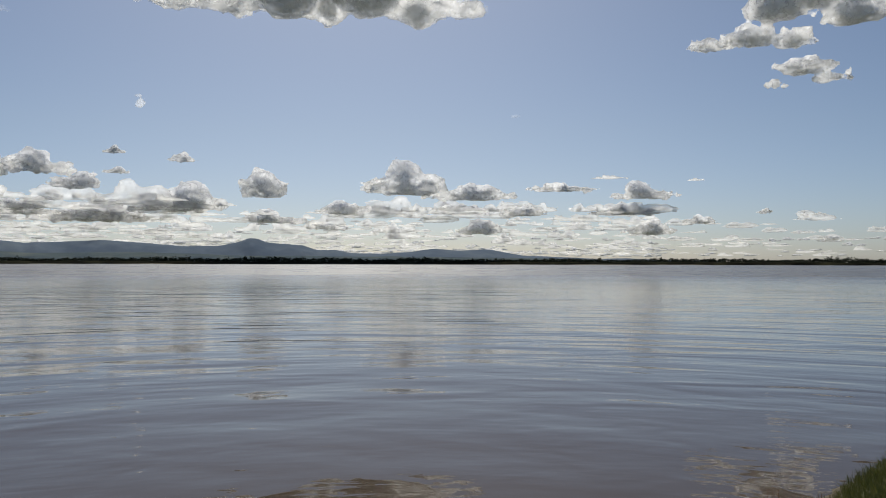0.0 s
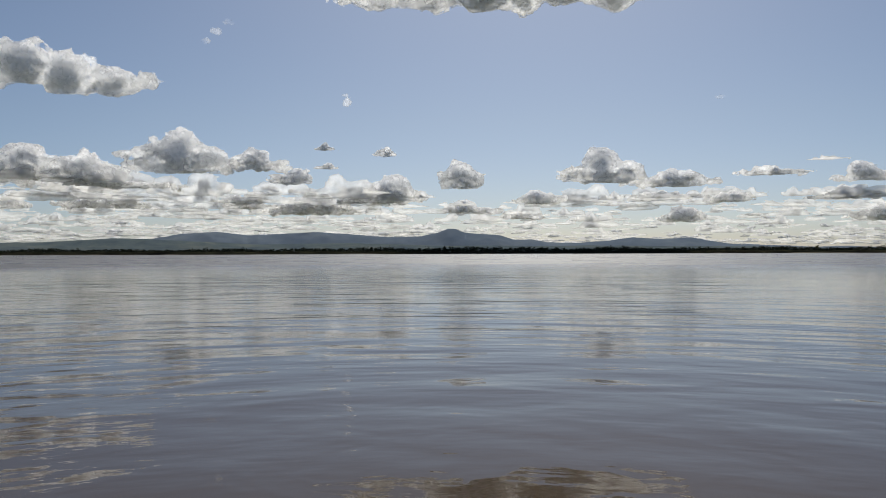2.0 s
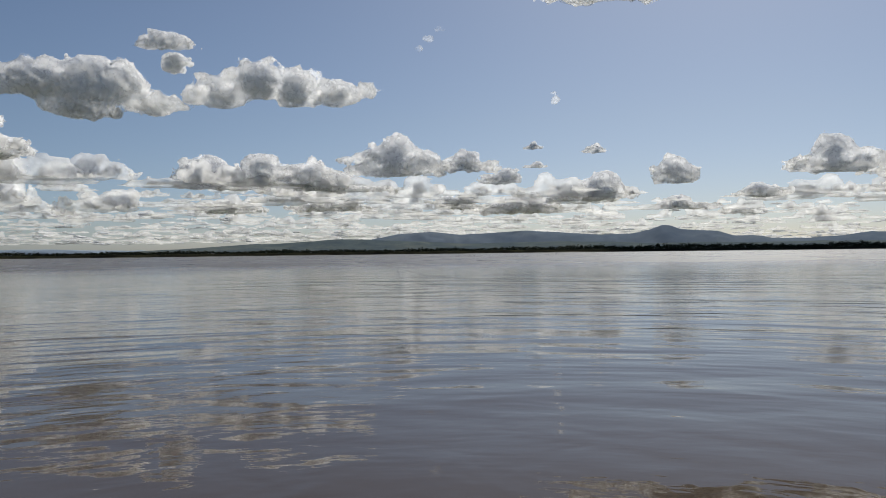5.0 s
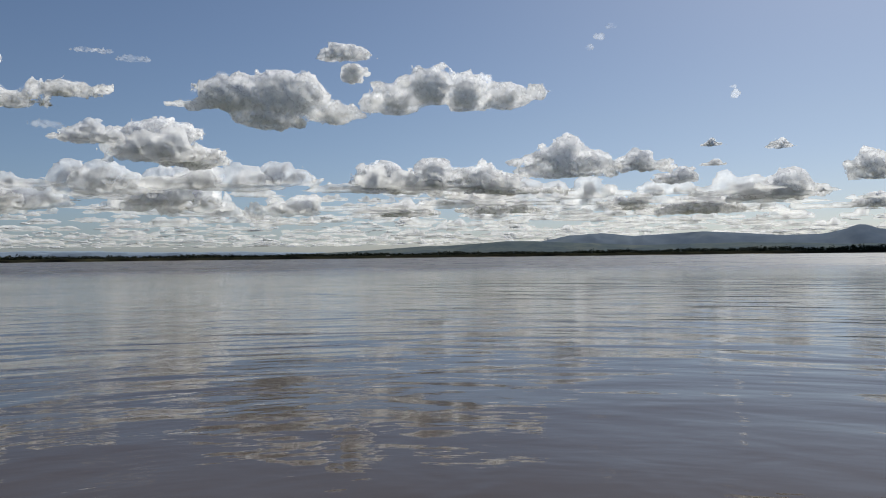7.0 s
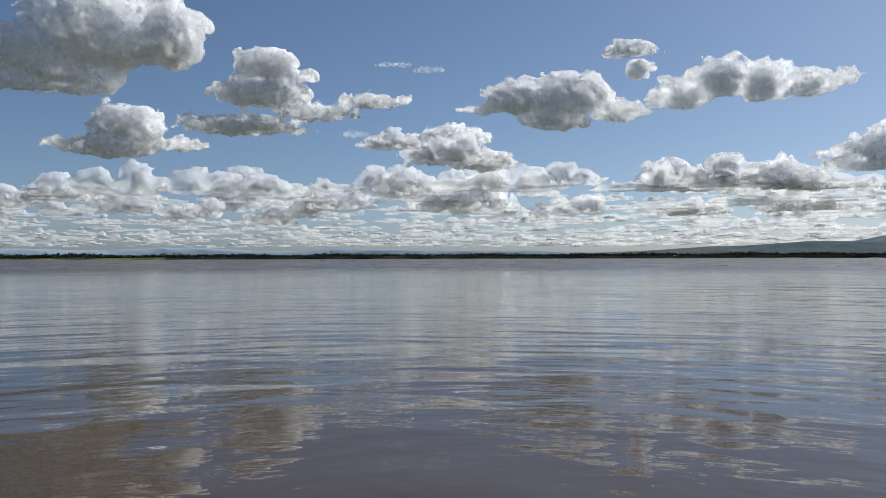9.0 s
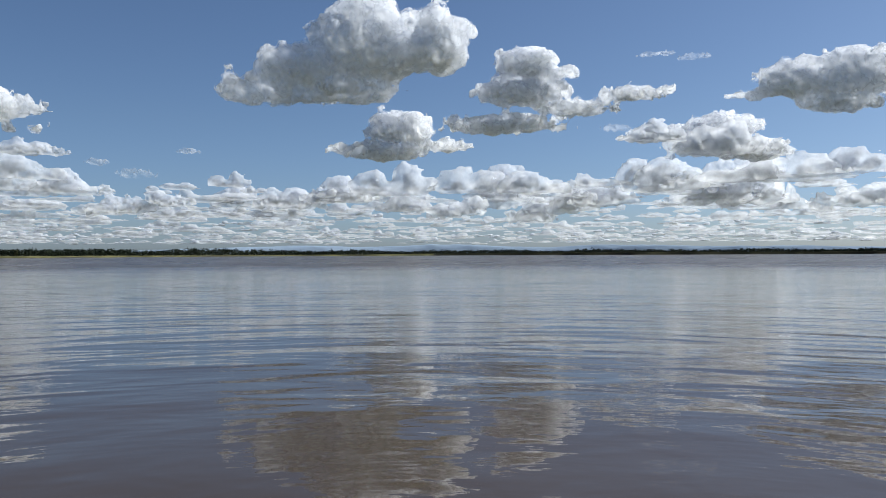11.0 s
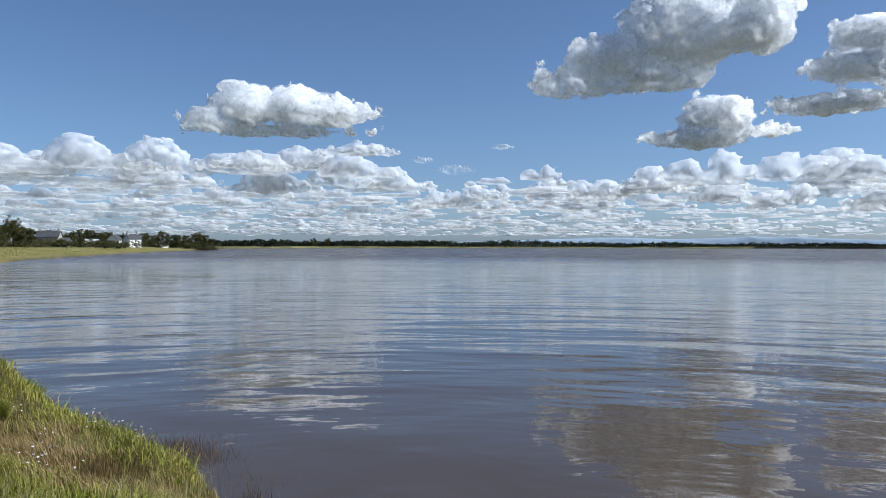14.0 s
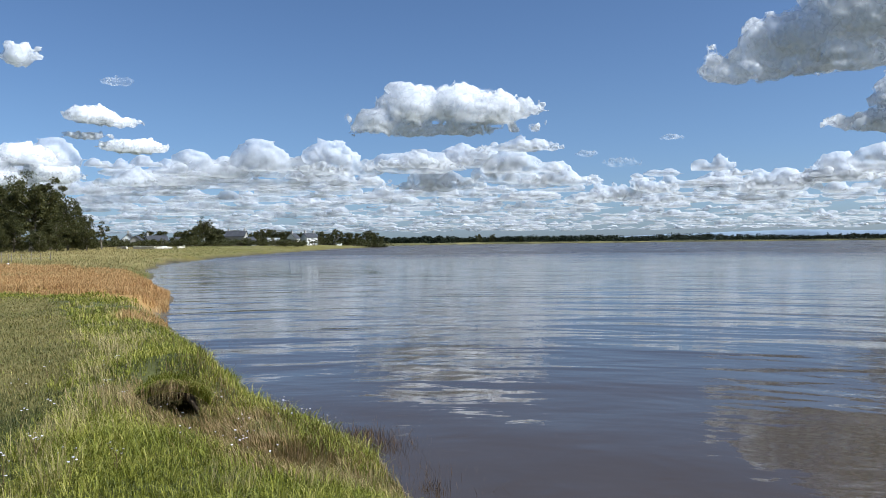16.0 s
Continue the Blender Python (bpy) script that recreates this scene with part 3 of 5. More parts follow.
def make_bush(name, seed, label):
    rng = np.random.default_rng(seed)
    root = tagged(new(name), label, "bush", "bushes along the shore")
    verts, faces, centres, sizes = [], [], [], []
    for k in range(7):
        a = k * 2.4
        tip = Vector((math.cos(a) * rng.uniform(0.3, 1.5), math.sin(a) * rng.uniform(0.3, 1.0), rng.uniform(0.9, 2.0)))
        tube(verts, faces, [(0, 0, -0.2), tip * 0.5, tip], [0.06, 0.04, 0.01], 4)
        centres += [tip, tip * 0.55, tip * 0.8 + Vector((rng.uniform(-0.8, 0.8), rng.uniform(-0.5, 0.5), -0.3))]
        sizes += [0.5, 0.7, 0.7]
    mesh_part("stem", quick_mesh("stem", [tuple(v) for v in verts], faces), bark_mat, root)
    v, q = leaf_cards(rng, [tuple(c) for c in centres], sizes, 26, 0.13)
    mesh_part("foliage", quick_mesh("foliage", v, q), leaf_mat, root)
    return root


def ground_at(az, r):
    x, y = ray_xy(np.array([az], float), np.array([r], float))
    return float(x[0]), float(y[0]), float(lie(x, y)[0][0])


def stand(ob, az, r, turn=0.0, scale=1.0, flat=1.0):
    x, y, z = ground_at(az, r)
    ob.matrix_basis = pose(x, y, z, 0, 0, turn) @ Matrix.Diagonal((scale * flat, scale * flat, scale, 1))
    return ob


def again(ob, az, r, turn, scale, flat=1.0):
    new_one = copy_thing(ob, Matrix.Identity(4))
    return stand(new_one, az, r, turn, scale, flat)


def height_for(az, r, el):
    """A tree's height, so that its top stands el degrees up."""
    return r * math.tan(radians(el)) + 2.3 - ground_at(az, r)[2]


PROTO = 10.0
oak = make_tree("oak", 11, PROTO, 4.4, 0.08, 90, 44, "dark green broadleaf tree with a dense round crown")
tall = make_tree("pine", 12, PROTO, 4.0, 0.42, 110, 95, "tall open-crowned tree with pale bare limbs", 13, 0.016, bark=pale_bark_mat, thick=1.5)
round_tree = make_tree("round_tree", 13, PROTO, 5.2, 0.08, 90, 44, "broad rounded dark green tree near the shore", 9)
slim = make_tree("birch", 14, PROTO, 2.2, 0.2, 26, 40, "slim young tree with a thin crown", 8)
bush = make_bush("bush", 21, "dense dark green bush in the shoreline hedge")
bush_b = make_bush("bush", 22, "ragged olive green bush in the shoreline hedge")

# the grove of big trees by the meadow
grove_oak = make_tree("oak", 15, PROTO, 4.2, 0.1, 130, 105, "large dark green tree with a dense rounded crown", 13, 0.016, spread=1.1)
grove_wide = make_tree("oak", 16, PROTO, 4.9, 0.06, 140, 105, "broad olive green tree leafed down to the meadow", 13, 0.016, spread=1.15)
stand(tall, 139.9, 180, 30, height_for(139.9, 180, 4.3) / PROTO, 0.95)
stand(grove_oak, 137.85, 196, 80, height_for(137.85, 196, 2.9) / PROTO, 0.75)
stand(grove_wide, 143.0, 185, 20, height_for(143.0, 185, 3.7) / PROTO, 0.9)
for az, r, el, kind, flat in [(141.5, 195, 3.8, grove_oak, 0.85), (140.9, 172, 1.9, grove_wide, 0.9), (138.5, 178, 1.7, grove_wide, 0.8), (137.1, 200, 2.0, grove_oak, 0.9),
                              (136.75, 192, 1.2, grove_wide, 0.9), (139.5, 168, 1.0, grove_wide, 1.1), (142.0, 168, 1.3, grove_wide, 1.0), (139.0, 206, 3.6, grove_oak, 0.7), (140.6, 206, 3.9, tall, 0.85)]:
    again(kind, az, r, az * 37 % 360, height_for(az, r, el) / PROTO, flat)
stand(oak, 128.4, 390, 40, height_for(128.4, 390, 1.2) / PROTO, 0.9)
stand(slim, 135.85, 210, 0, height_for(135.85, 210, 1.5) / PROTO, 1.0)
stand(round_tree, 129.0, 390, 0, height_for(129.0, 390, 1.2) / PROTO, 0.8)
# between and behind the houses
for az, r, el, kind, flat in [(135.1, 345, 0.72, oak, 1.0), (133.0, 430, 1.02, oak, 1.3), (132.2, 440, 1.05, oak, 1.1), (131.25, 390, 0.9, round_tree, 0.8),
                              (130.25, 370, 1.15, oak, 1.1), (129.85, 380, 1.4, oak, 0.7), (129.45, 400, 1.72, tall, 0.75), (128.75, 385, 0.9, oak, 0.8),
                              (128.2, 375, 0.8, round_tree, 0.6), (126.3, 395, 0.7, oak, 0.7), (125.6, 390, 1.12, round_tree, 0.8), (125.0, 400, 1.15, oak, 0.9), (124.4, 400, 0.95, oak, 1.0), (123.95, 400, 0.7, round_tree, 0.6),
                              (122.9, 430, 0.85, round_tree, 0.6), (121.5, 440, 0.95, oak, 0.9), (120.9, 440, 0.8, oak, 1.1), (120.25, 430, 1.05, round_tree, 0.8), (119.6, 440, 0.85, oak, 1.0),
                              (119.0, 450, 0.8, oak, 1.2), (118.35, 450, 0.95, round_tree, 0.9), (117.85, 455, 0.88, oak, 1.0), (117.4, 470, 0.6, oak, 1.2), (127.4, 430, 1.1, oak, 0.9),
                              (133.5, 410, 0.72, round_tree, 1.2), (130.9, 410, 1.0, oak, 1.1), (128.9, 430, 1.3, oak, 1.0),
                              (126.0, 430, 0.95, oak, 1.2), (123.9, 440, 1.0, oak, 1.0), (123.1, 450, 0.8, oak, 1.2), (121.6, 400, 0.6, round_tree, 0.8)]:
    again(kind, az, r, az * 53 % 360, height_for(az, r, el) / PROTO, flat)
# the hedge
stand(bush, 136.0, 290, 0, 1.3)
stand(bush_b, 134.6, 300, 0, 1.4)
rng = np.random.default_rng(8)
for az in np.arange(117.3, 143.5, 0.27):
    r = (235 if az > 136.4 else 320 - (az - 117) * 1.0) + rng.uniform(-12, 25) + (120 if az < 122.5 else 0)
    again(bush if rng.uniform() < 0.6 else bush_b, az + rng.uniform(-0.1, 0.1), r, rng.uniform(0, 360), rng.uniform(0.95, 1.45) * (1.5 if az < 121.5 else 1), 1.8)


# the two round trees and their neighbour on the point, each on its own
for az, r, el in [(110.3, 800, 0.72), (109.35, 800, 0.72), (107.4, 830, 0.5)]:
    again(round_tree, az, far_shore(az) + 45, az * 31 % 360, (r * math.tan(radians(el)) + 0.6) / PROTO, 0.85)


def far_wood(az0, az1, seed):
    """The line of trees and hedges on the opposite shore."""
    rng = np.random.default_rng(seed)
    centres, sizes, n = [], [], 0
    for az in np.arange(az0, az1, 0.068):
        el = 0.39 + 0.09 * np.sin(az * 0.9) * np.sin(az * 0.23 + 1) + 0.16 * np.exp(-((az - 95.5) / 4.0) ** 2) + 0.06 * np.exp(-((az - 13) / 9.0) ** 2) + 0.12 * float(ease((az - 97) / 6))
        el *= rng.uniform(0.72, 1.08) * (0.92 + 0.08 * float(ease((az - 84) / 8)) + 0.14 * float(1 - ease((az - 20) / 14)))
        if rng.uniform() < 0.06:
            el *= 1.2
        r = far_shore(az) + rng.uniform(40, 140)
        h = max(r * math.tan(radians(el)) - 0.5, 1.2)
        x, y = ray_xy(az, r)
        for k in range(3):
            f = rng.uniform(0.2, 0.68)
            centres.append((x + rng.normal() * h * 0.28, y + rng.normal() * h * 0.28, 2.6 + h * f))
            sizes.append(h * rng.uniform(0.28, 0.4))
        centres.append((x, y, 2.2 + 0.18 * h))
        sizes.append(h * 0.42)
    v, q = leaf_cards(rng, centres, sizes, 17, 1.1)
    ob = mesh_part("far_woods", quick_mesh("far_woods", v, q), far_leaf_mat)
    return tagged(ob, "dark line of distant trees and hedges on the opposite shore", "woods", kind="stuff")


for k, az in enumerate(np.arange(-32, 117, 15.0)):
    far_wood(az, min(az + 15.0, 117.2), 60 + k)
again(round_tree, -11.0, far_shore(-11.0) + 60, 20, 1.15, 0.8)
for az, r, size in [(122.0, 380, 1.5), (122.75, 382, 1.25), (123.25, 380, 1.3), (123.7, 378, 1.5), (124.3, 372, 1.3), (126.7, 365, 1.5), (127.5, 362, 1.35), (128.0, 362, 1.6), (130.9, 350, 1.4), (131.5, 352, 1.2), (133.3, 350, 1.0), (134.6, 352, 1.3), (135.2, 340, 1.5)]:
    again(bush, az, r, az * 41 % 360, size, 1.3)


# ---- houses, barns, walls ----
def gable_roof(bm, w, d, z0, rise, over=0.35, thick=0.18):
    """A pitched roof with the ridge along x, as two thick slabs."""
    for side in (-1, 1):
        y0, y1 = side * (d / 2 + over), 0.0
        drop = rise / (d / 2) * over
        p = [(-w / 2 - over, y0, z0 - drop), (w / 2 + over, y0, z0 - drop), (w / 2 + over, y1, z0 + rise), (-w / 2 - over, y1, z0 + rise)]
        low = [bm.verts.new(q) for q in p]
        high = [bm.verts.new((q[0], q[1], q[2] + thick)) for q in p]
        for f in ([0, 1, 2, 3],):
            bm.faces.new([low[i] for i in f])
            bm.faces.new([high[i] for i in reversed(f)])
        for i in range(4):
            j = (i + 1) % 4
            bm.faces.new((low[i], high[i], high[j], low[j]))
    bmesh.ops.recalc_face_normals(bm, faces=bm.faces)


def gable_walls(bm, w, d, h, rise):
    x, y = w / 2, d / 2
    ring = [(-x, -y), (x, -y), (x, y), (-x, y)]
    lo = [bm.verts.new((*p, -0.6)) for p in ring]
    hi = [bm.verts.new((*p, h)) for p in ring]
    ridge = [bm.verts.new((-x, 0, h + rise)), bm.verts.new((x, 0, h + rise))]
    bm.faces.new((lo[0], lo[1], hi[1], hi[0]))
    bm.faces.new((lo[2], lo[3], hi[3], hi[2]))
    bm.faces.new((lo[1], lo[2], hi[2], ridge[1], hi[1]))
    bm.faces.new((lo[3], lo[0], hi[0], ridge[0], hi[3]))
    bm.faces.new((hi[0], hi[1], ridge[1], ridge[0]))
    bm.faces.new((hi[2], hi[3], ridge[0], ridge[1]))
    bm.faces.new(lo[::-1])
    bmesh.ops.recalc_face_normals(bm, faces=bm.faces)


def house(az, r, w, d, h, rise, turn, walls, roof, label, name="house", windows=4, floors=1, chimneys=1):
    """turn: degrees by which its long front is turned from facing the bank."""
    root = tagged(new(name), label, "house" if name != "barn" else "barn", "houses by the shore" if name == "house" else "barns over the water")
    bm = bmesh.new()
    gable_walls(bm, w, d, h, rise)
    part("wall", bm, walls, root)
    bm = bmesh.new()
    gable_roof(bm, w, d, h, rise)
    part("roof", bm, roof, root, "grey slate roof" if roof == slate_mat else "pale sheet-metal roof")
    for f in range(floors):
        for k in range(windows):
            x = -w / 2 + w * (k + 0.5) / windows
            z = 0.9 + f * 2.6
            frame_bm = bmesh.new()
            for a in ((-0.6, -0.5, 0, 1.2), (0.5, 0.6, 0, 1.2), (-0.6, 0.6, 0, 0.1), (-0.6, 0.6, 1.1, 1.2), (-0.04, 0.04, 0, 1.2)):
                box(frame_bm, x + a[0], x + a[1], -d / 2 - 0.08, -d / 2 - 0.01, z + a[2], z + a[3])
            wf = part("window", frame_bm, render_white, root, "white-framed window")
            pb = bmesh.new()
            box(pb, x - 0.5, x + 0.5, -d / 2 - 0.04, -d / 2 - 0.005, z + 0.1, z + 1.1)
            part("pane", pb, pane_mat, wf)
    for k in range(chimneys):
        x = (w / 2 - 0.6) * (1 if k == 0 else -1)
        bm = bmesh.new()
        box(bm, x - 0.45, x + 0.45, -0.4, 0.4, h + rise - 0.9, h + rise + 1.1, 0.05)
        box(bm, x - 0.2, x + 0.2, -0.2, 0.2, h + rise + 1.1, h + rise + 1.5)
        part("chimney", bm, grey_stone, root)
    x, y, z = ground_at(az, r)
    root.matrix_basis = pose(x, y, z, 0, 0, az + 180 + turn)
    return root


house(132.5, 372, 8.5, 6, 2.7, 2.0, 18, grey_stone, slate_mat, "long single-storey stone house with a grey slate roof", windows=4)
house(133.7, 366, 4.6, 5, 2.6, 1.9, 75, grey_stone, slate_mat, "small stone house with its gable to the water", windows=2, chimneys=0)
house(134.2, 372, 4.0, 5, 3.2, 2.3, 80, render_white, slate_mat, "narrow white-rendered cottage with its gable to the water", windows=1, chimneys=1)
house(131.05, 378, 3.5, 5, 2.2, 1.8, 30, render_white, slate_mat, "small white outbuilding half hidden by trees", windows=1, chimneys=0)
house(127.25, 378, 8.5, 7, 4.3, 2.4, -15, grey_stone, slate_mat, "tall grey house with a broad slate roof", windows=3, floors=2, chimneys=2)
house(126.35, 372, 3.0, 5, 2.2, 1.6, 30, render_white, slate_mat, "low white annexe beside a grey house", windows=1, chimneys=0)
house(124.75, 380, 5, 5, 1.9, 1.4, 0, pale_stone, sheet_metal, "low pale stone cottage among trees", windows=2, chimneys=0)
house(123.4, 392, 4.2, 5, 3.4, 2.2, 60, render_white, slate_mat, "white gabled house between dark trees", windows=2, floors=1)
house(122.3, 396, 6.0, 5, 3.8, 2.0, 35, render_white, slate_mat, "two-storey white house with slate roof by the shore", windows=3, floors=2, chimneys=2)
house(120.4, 430, 4, 5, 1.8, 1.3, 20, render_white, slate_mat, "low pale boathouse by the shore", windows=1, chimneys=0)
for az, w, h, n in [(21.9, 18, 2.0, 4), (20.7, 15, 1.9, 3), (45.0, 22, 1.8, 5), (48.0, 10, 1.8, 3), (38.3, 8, 2.2, 2)]:
    house(az, float(far_shore(az)) + 95, w, 9, h, 1.4, -12, grey_stone, sheet_metal, "long farm shed with a pale roof across the water", "barn", windows=n, chimneys=0)


def low_wall(az0, az1, r0, r1, h, label):
    """A stretch of low wall with rough coping."""
    a, b = Vector(ground_at(az0, r0)), Vector(ground_at(az1, r1))
    n = max(int((b - a).length / 1.6), 2)
    root = tagged(new("low_wall"), label, "wall", "low walls before the houses")
    root.location = a
    rng = random.Random(int(az0 * 10))
    along = (b - a)
    turn = math.atan2(along.y, along.x)
    root.rotation_euler = (0, 0, turn)
    step = Vector((along.x, along.y, 0)).length / n
    bm = bmesh.new()
    for k in range(n):
        dz = along.z * k / n
        box(bm, k * step, (k + 1) * step, -0.2, 0.2, dz - 0.5, dz + h * rng.uniform(0.7, 1.0), 0.03)
    part("masonry", bm, pale_stone, root)
    for k in range(n):
        bm = bmesh.new()
        dz = along.z * k / n
        box(bm, k * step + 0.02, (k + 1) * step - 0.02, -0.26, 0.26, dz + h * 0.9, dz + h + rng.uniform(-0.02, 0.12), 0.02)
        part("coping_stone", bm, render_white if rng.random() < 0.6 else pale_stone, root)
    return root


low_wall(133.9, 132.55, 215, 212, 0.62, "long low whitewashed stone wall at the meadow's edge")
low_wall(132.5, 131.5, 212, 216, 0.55, "low pale stone wall below a hedge")
low_wall(134.9, 134.3, 222, 218, 0.5, "short stretch of low pale wall")
low_wall(131.1, 130.7, 222, 226, 0.45, "short broken piece of pale wall")


def field_fence():
    root = tagged(new("fence"), "old wooden post and wire fence across the meadow", "fence")
    ends = []
    for k in range(9):
        az, r = 143.2 - k * 0.55, 84 + 1.6 * k
        x, y, z = ground_at(az, r)
        bm = bmesh.new()
        box(bm, x - 0.035, x + 0.035, y - 0.035, y + 0.035, z - 0.3, z + 1.0 + 0.12 * math.sin(k * 2.3), 0.015)
        part("post", bm, wood_mat, root)
        ends.append((x, y, z))
    for h in (0.45, 0.85):
        for p, q in zip(ends, ends[1:]):
            v, f = [], []
            tube(v, f, [(p[0], p[1], p[2] + h), ((p[0] + q[0]) / 2, (p[1] + q[1]) / 2, (p[2] + q[2]) / 2 + h - 0.03), (q[0], q[1], q[2] + h)], [0.008] * 3, 4)
            mesh_part("wire", quick_mesh("wire", [tuple(a) for a in v], f), wire_mat, root)
    return root


field_fence()


def marker_post():
    x, y, z = ground_at(141.15, 80)
    root = tagged(new("marker_post"), "thin grey stake with a white float in rough grass", "post")
    root.location = (x, y, z)
    bm = bmesh.new()
    bmesh.ops.create_cone(bm, segments=8, radius1=0.03, radius2=0.025, depth=1.3, cap_ends=True, matrix=Matrix.Translation((0, 0, 0.45)))
    part("stake", bm, wood_mat, root, "thin grey wooden stake")
    bm = bmesh.new()
    bmesh.ops.create_uvsphere(bm, u_segments=10, v_segments=7, radius=0.1, matrix=Matrix.Translation((0.05, 0, 0.2)) @ Matrix.Diagonal((1, 1, 0.85, 1)))
    part("float", bm, render_white, root, "round white float tied to the stake")
    return root


marker_post()


# ---- clouds ----
def surface_net(F):
    """Vertices (in grid steps) and quads of the surface where the field F passes zero."""
    S = F < 0
    n = np.array(F.shape) - 1
    corner = [(a, b, c) for a in (0, 1) for b in (0, 1) for c in (0, 1)]
    count = np.zeros(n, np.int8)
    for a, b, c in corner:
        count += S[a:n[0] + a, b:n[1] + b, c:n[2] + c]
    cells = np.argwhere((count > 0) & (count < 8))
    val = {o: F[cells[:, 0] + o[0], cells[:, 1] + o[1], cells[:, 2] + o[2]] for o in corner}
    total, hits = np.zeros((len(cells), 3), np.float32), np.zeros(len(cells), np.float32)
    for o in corner:
        for axis in range(3):
            if o[axis]:
                continue
            p = list(o)
            p[axis] = 1
            a, b = val[o], val[tuple(p)]
            cut = (a < 0) != (b < 0)
            k = np.where(cut, a / np.where(cut, a - b, 1), 0)
            q = np.array(o, np.float32)[None, :].repeat(len(cells), 0)
            q[:, axis] = k
            total += q * cut[:, None]
            hits += cut
    verts = cells + total / hits[:, None]
    index = np.full(n, -1, np.int32)
    index[tuple(cells.T)] = np.arange(len(cells))
    quads = []
    for axis in range(3):
        u, v = (axis + 1) % 3, (axis + 2) % 3
        lo = [slice(1, -1)] * 3
        lo[axis] = slice(0, -1)
        hi = list(lo)
        hi[axis] = slice(1, None)
        a, b = S[tuple(lo)], S[tuple(hi)]
        e = np.argwhere(a != b)
        flip = a[tuple(e.T)]
        e = e + 1
        e[:, axis] -= 1
        du, dv = np.zeros(3, int), np.zeros(3, int)
        du[u], dv[v] = 1, 1
        ring = [index[tuple((e - s).T)] for s in (du + dv, dv, 0 * du, du)]
        q = np.stack(ring, 1)
        q[~flip] = q[~flip][:, ::-1]
        quads.append(q)
    return verts, np.concatenate(quads)


def cloud_field(lumps, rng, cell, deep, flat=1.0):
    """The field of a heap of lumps (bearing, height, half width, half height, in degrees), swollen and torn by noise."""
    L = np.array(lumps, float)
    s = float(np.clip(np.average(L[:, 3], weights=L[:, 2]), 0.12, 1.6))
    pad = 0.7 * s + 3 * cell
    rz = np.clip(L[:, 2] * 0.8, L[:, 3] * 0.8, L[:, 3] * 2.2) * deep
    lo = np.array([(L[:, 0] - L[:, 2]).min(), (L[:, 1] - L[:, 3]).min(), -rz.max() * 1.15]) - pad
    hi = np.array([(L[:, 0] + L[:, 2]).max(), (L[:, 1] + L[:, 3]).max(), rz.max() * 1.15]) + pad
    step = np.array([cell, cell, cell * 2.2])
    n = np.ceil((hi - lo) / step).astype(int) + 1
    gx, gy, gz = (lo[i] + step[i] * np.arange(n[i]) for i in range(3))
    X, Y, Z = (g.astype(np.float32) for g in np.meshgrid(gx, gy, gz, indexing="ij", copy=False))
    F = np.full(X.shape, 9.0, np.float32)
    for (a, e, rx, ry), dz in zip(L, rz):
        off = rng.uniform(-0.25, 0.25) * dz
        low = np.where(gy < e, 0.6 / flat ** 0.5, 1.0)[None, :, None] * ry
        q = np.sqrt(((X - a) / rx) ** 2 + ((Y - e) / low) ** 2 + ((Z - off) / dz) ** 2)
        f = (q - 1) * min(rx, ry) * 0.9
        k = 0.22 * s
        h = np.clip(0.5 + 0.5 * (F - f) / k, 0, 1)
        F = F * (1 - h) + f * h - k * h * (1 - h)
    near = np.abs(F) < 0.62 * s
    P = np.stack([X[near], Y[near], Z[near]], 1)
    salt = rng.uniform(0, 30, 3).astype(np.float32)
    P[:, 1] *= flat
    warp = np.stack([lattice_noise(P / (1.7 * s) + salt + k) for k in (0, 7.3, 13.1)], 1) * (0.28 * s)
    P = P + warp
    add = np.zeros(len(P), np.float32)
    lam = 1.25 * s
    turn = np.array(Euler((0.5, 0.7, 0.3)).to_matrix(), np.float32)
    for o in range(5):
        if lam < 1.9 * cell:
            break
        P = P @ turn
        n = lattice_noise(P / lam + salt * (o + 1))
        add += lam * (0.28 * (np.abs(n) * 1.9 - 0.62) if o < 3 else 0.24 * (np.abs(n) * 1.9 - 0.62))
        lam *= 0.5
    F[near] -= add / flat
    return F, lo, step, s


def to_sky(name, R, v, q, lo, step):
    p = lo + v * step
    r = R * (1 + np.radians(p[:, 2]))
    a, e = np.radians(p[:, 0]), np.radians(p[:, 1])
    xyz = np.stack([-np.sin(a) * np.cos(e) * r, np.cos(a) * np.cos(e) * r, np.sin(e) * r + 2.3], 1)
    return smooth(quick_mesh(name, xyz, q))


def cloud_meshes(R, lumps, seed, cell, deep=1.0, fringe=0.11, flat=1.0):
    """A cloud's thick heart, the billows round it, and the thin vapour outside."""
    F, lo, step, s = cloud_field(lumps, np.random.default_rng(seed), cell, deep, flat)
    F[0], F[-1], F[:, 0], F[:, -1], F[:, :, 0], F[:, :, -1] = 1, 1, 1, 1, 1, 1
    billow = to_sky("billow", R, *surface_net(F), lo, step)
    F, step = F[::2, ::2, ::2].copy(), step * 2
    F[-1], F[:, -1], F[:, :, -1] = 1, 1, 1
    heart = to_sky("cloud", R, *surface_net(F + (0.2 + 0.26 * min(s / 0.9, 1.0)) * s), lo, step)
    veil = to_sky("fringe", R, *surface_net(F - fringe * s), lo, step)
    return heart, billow, veil


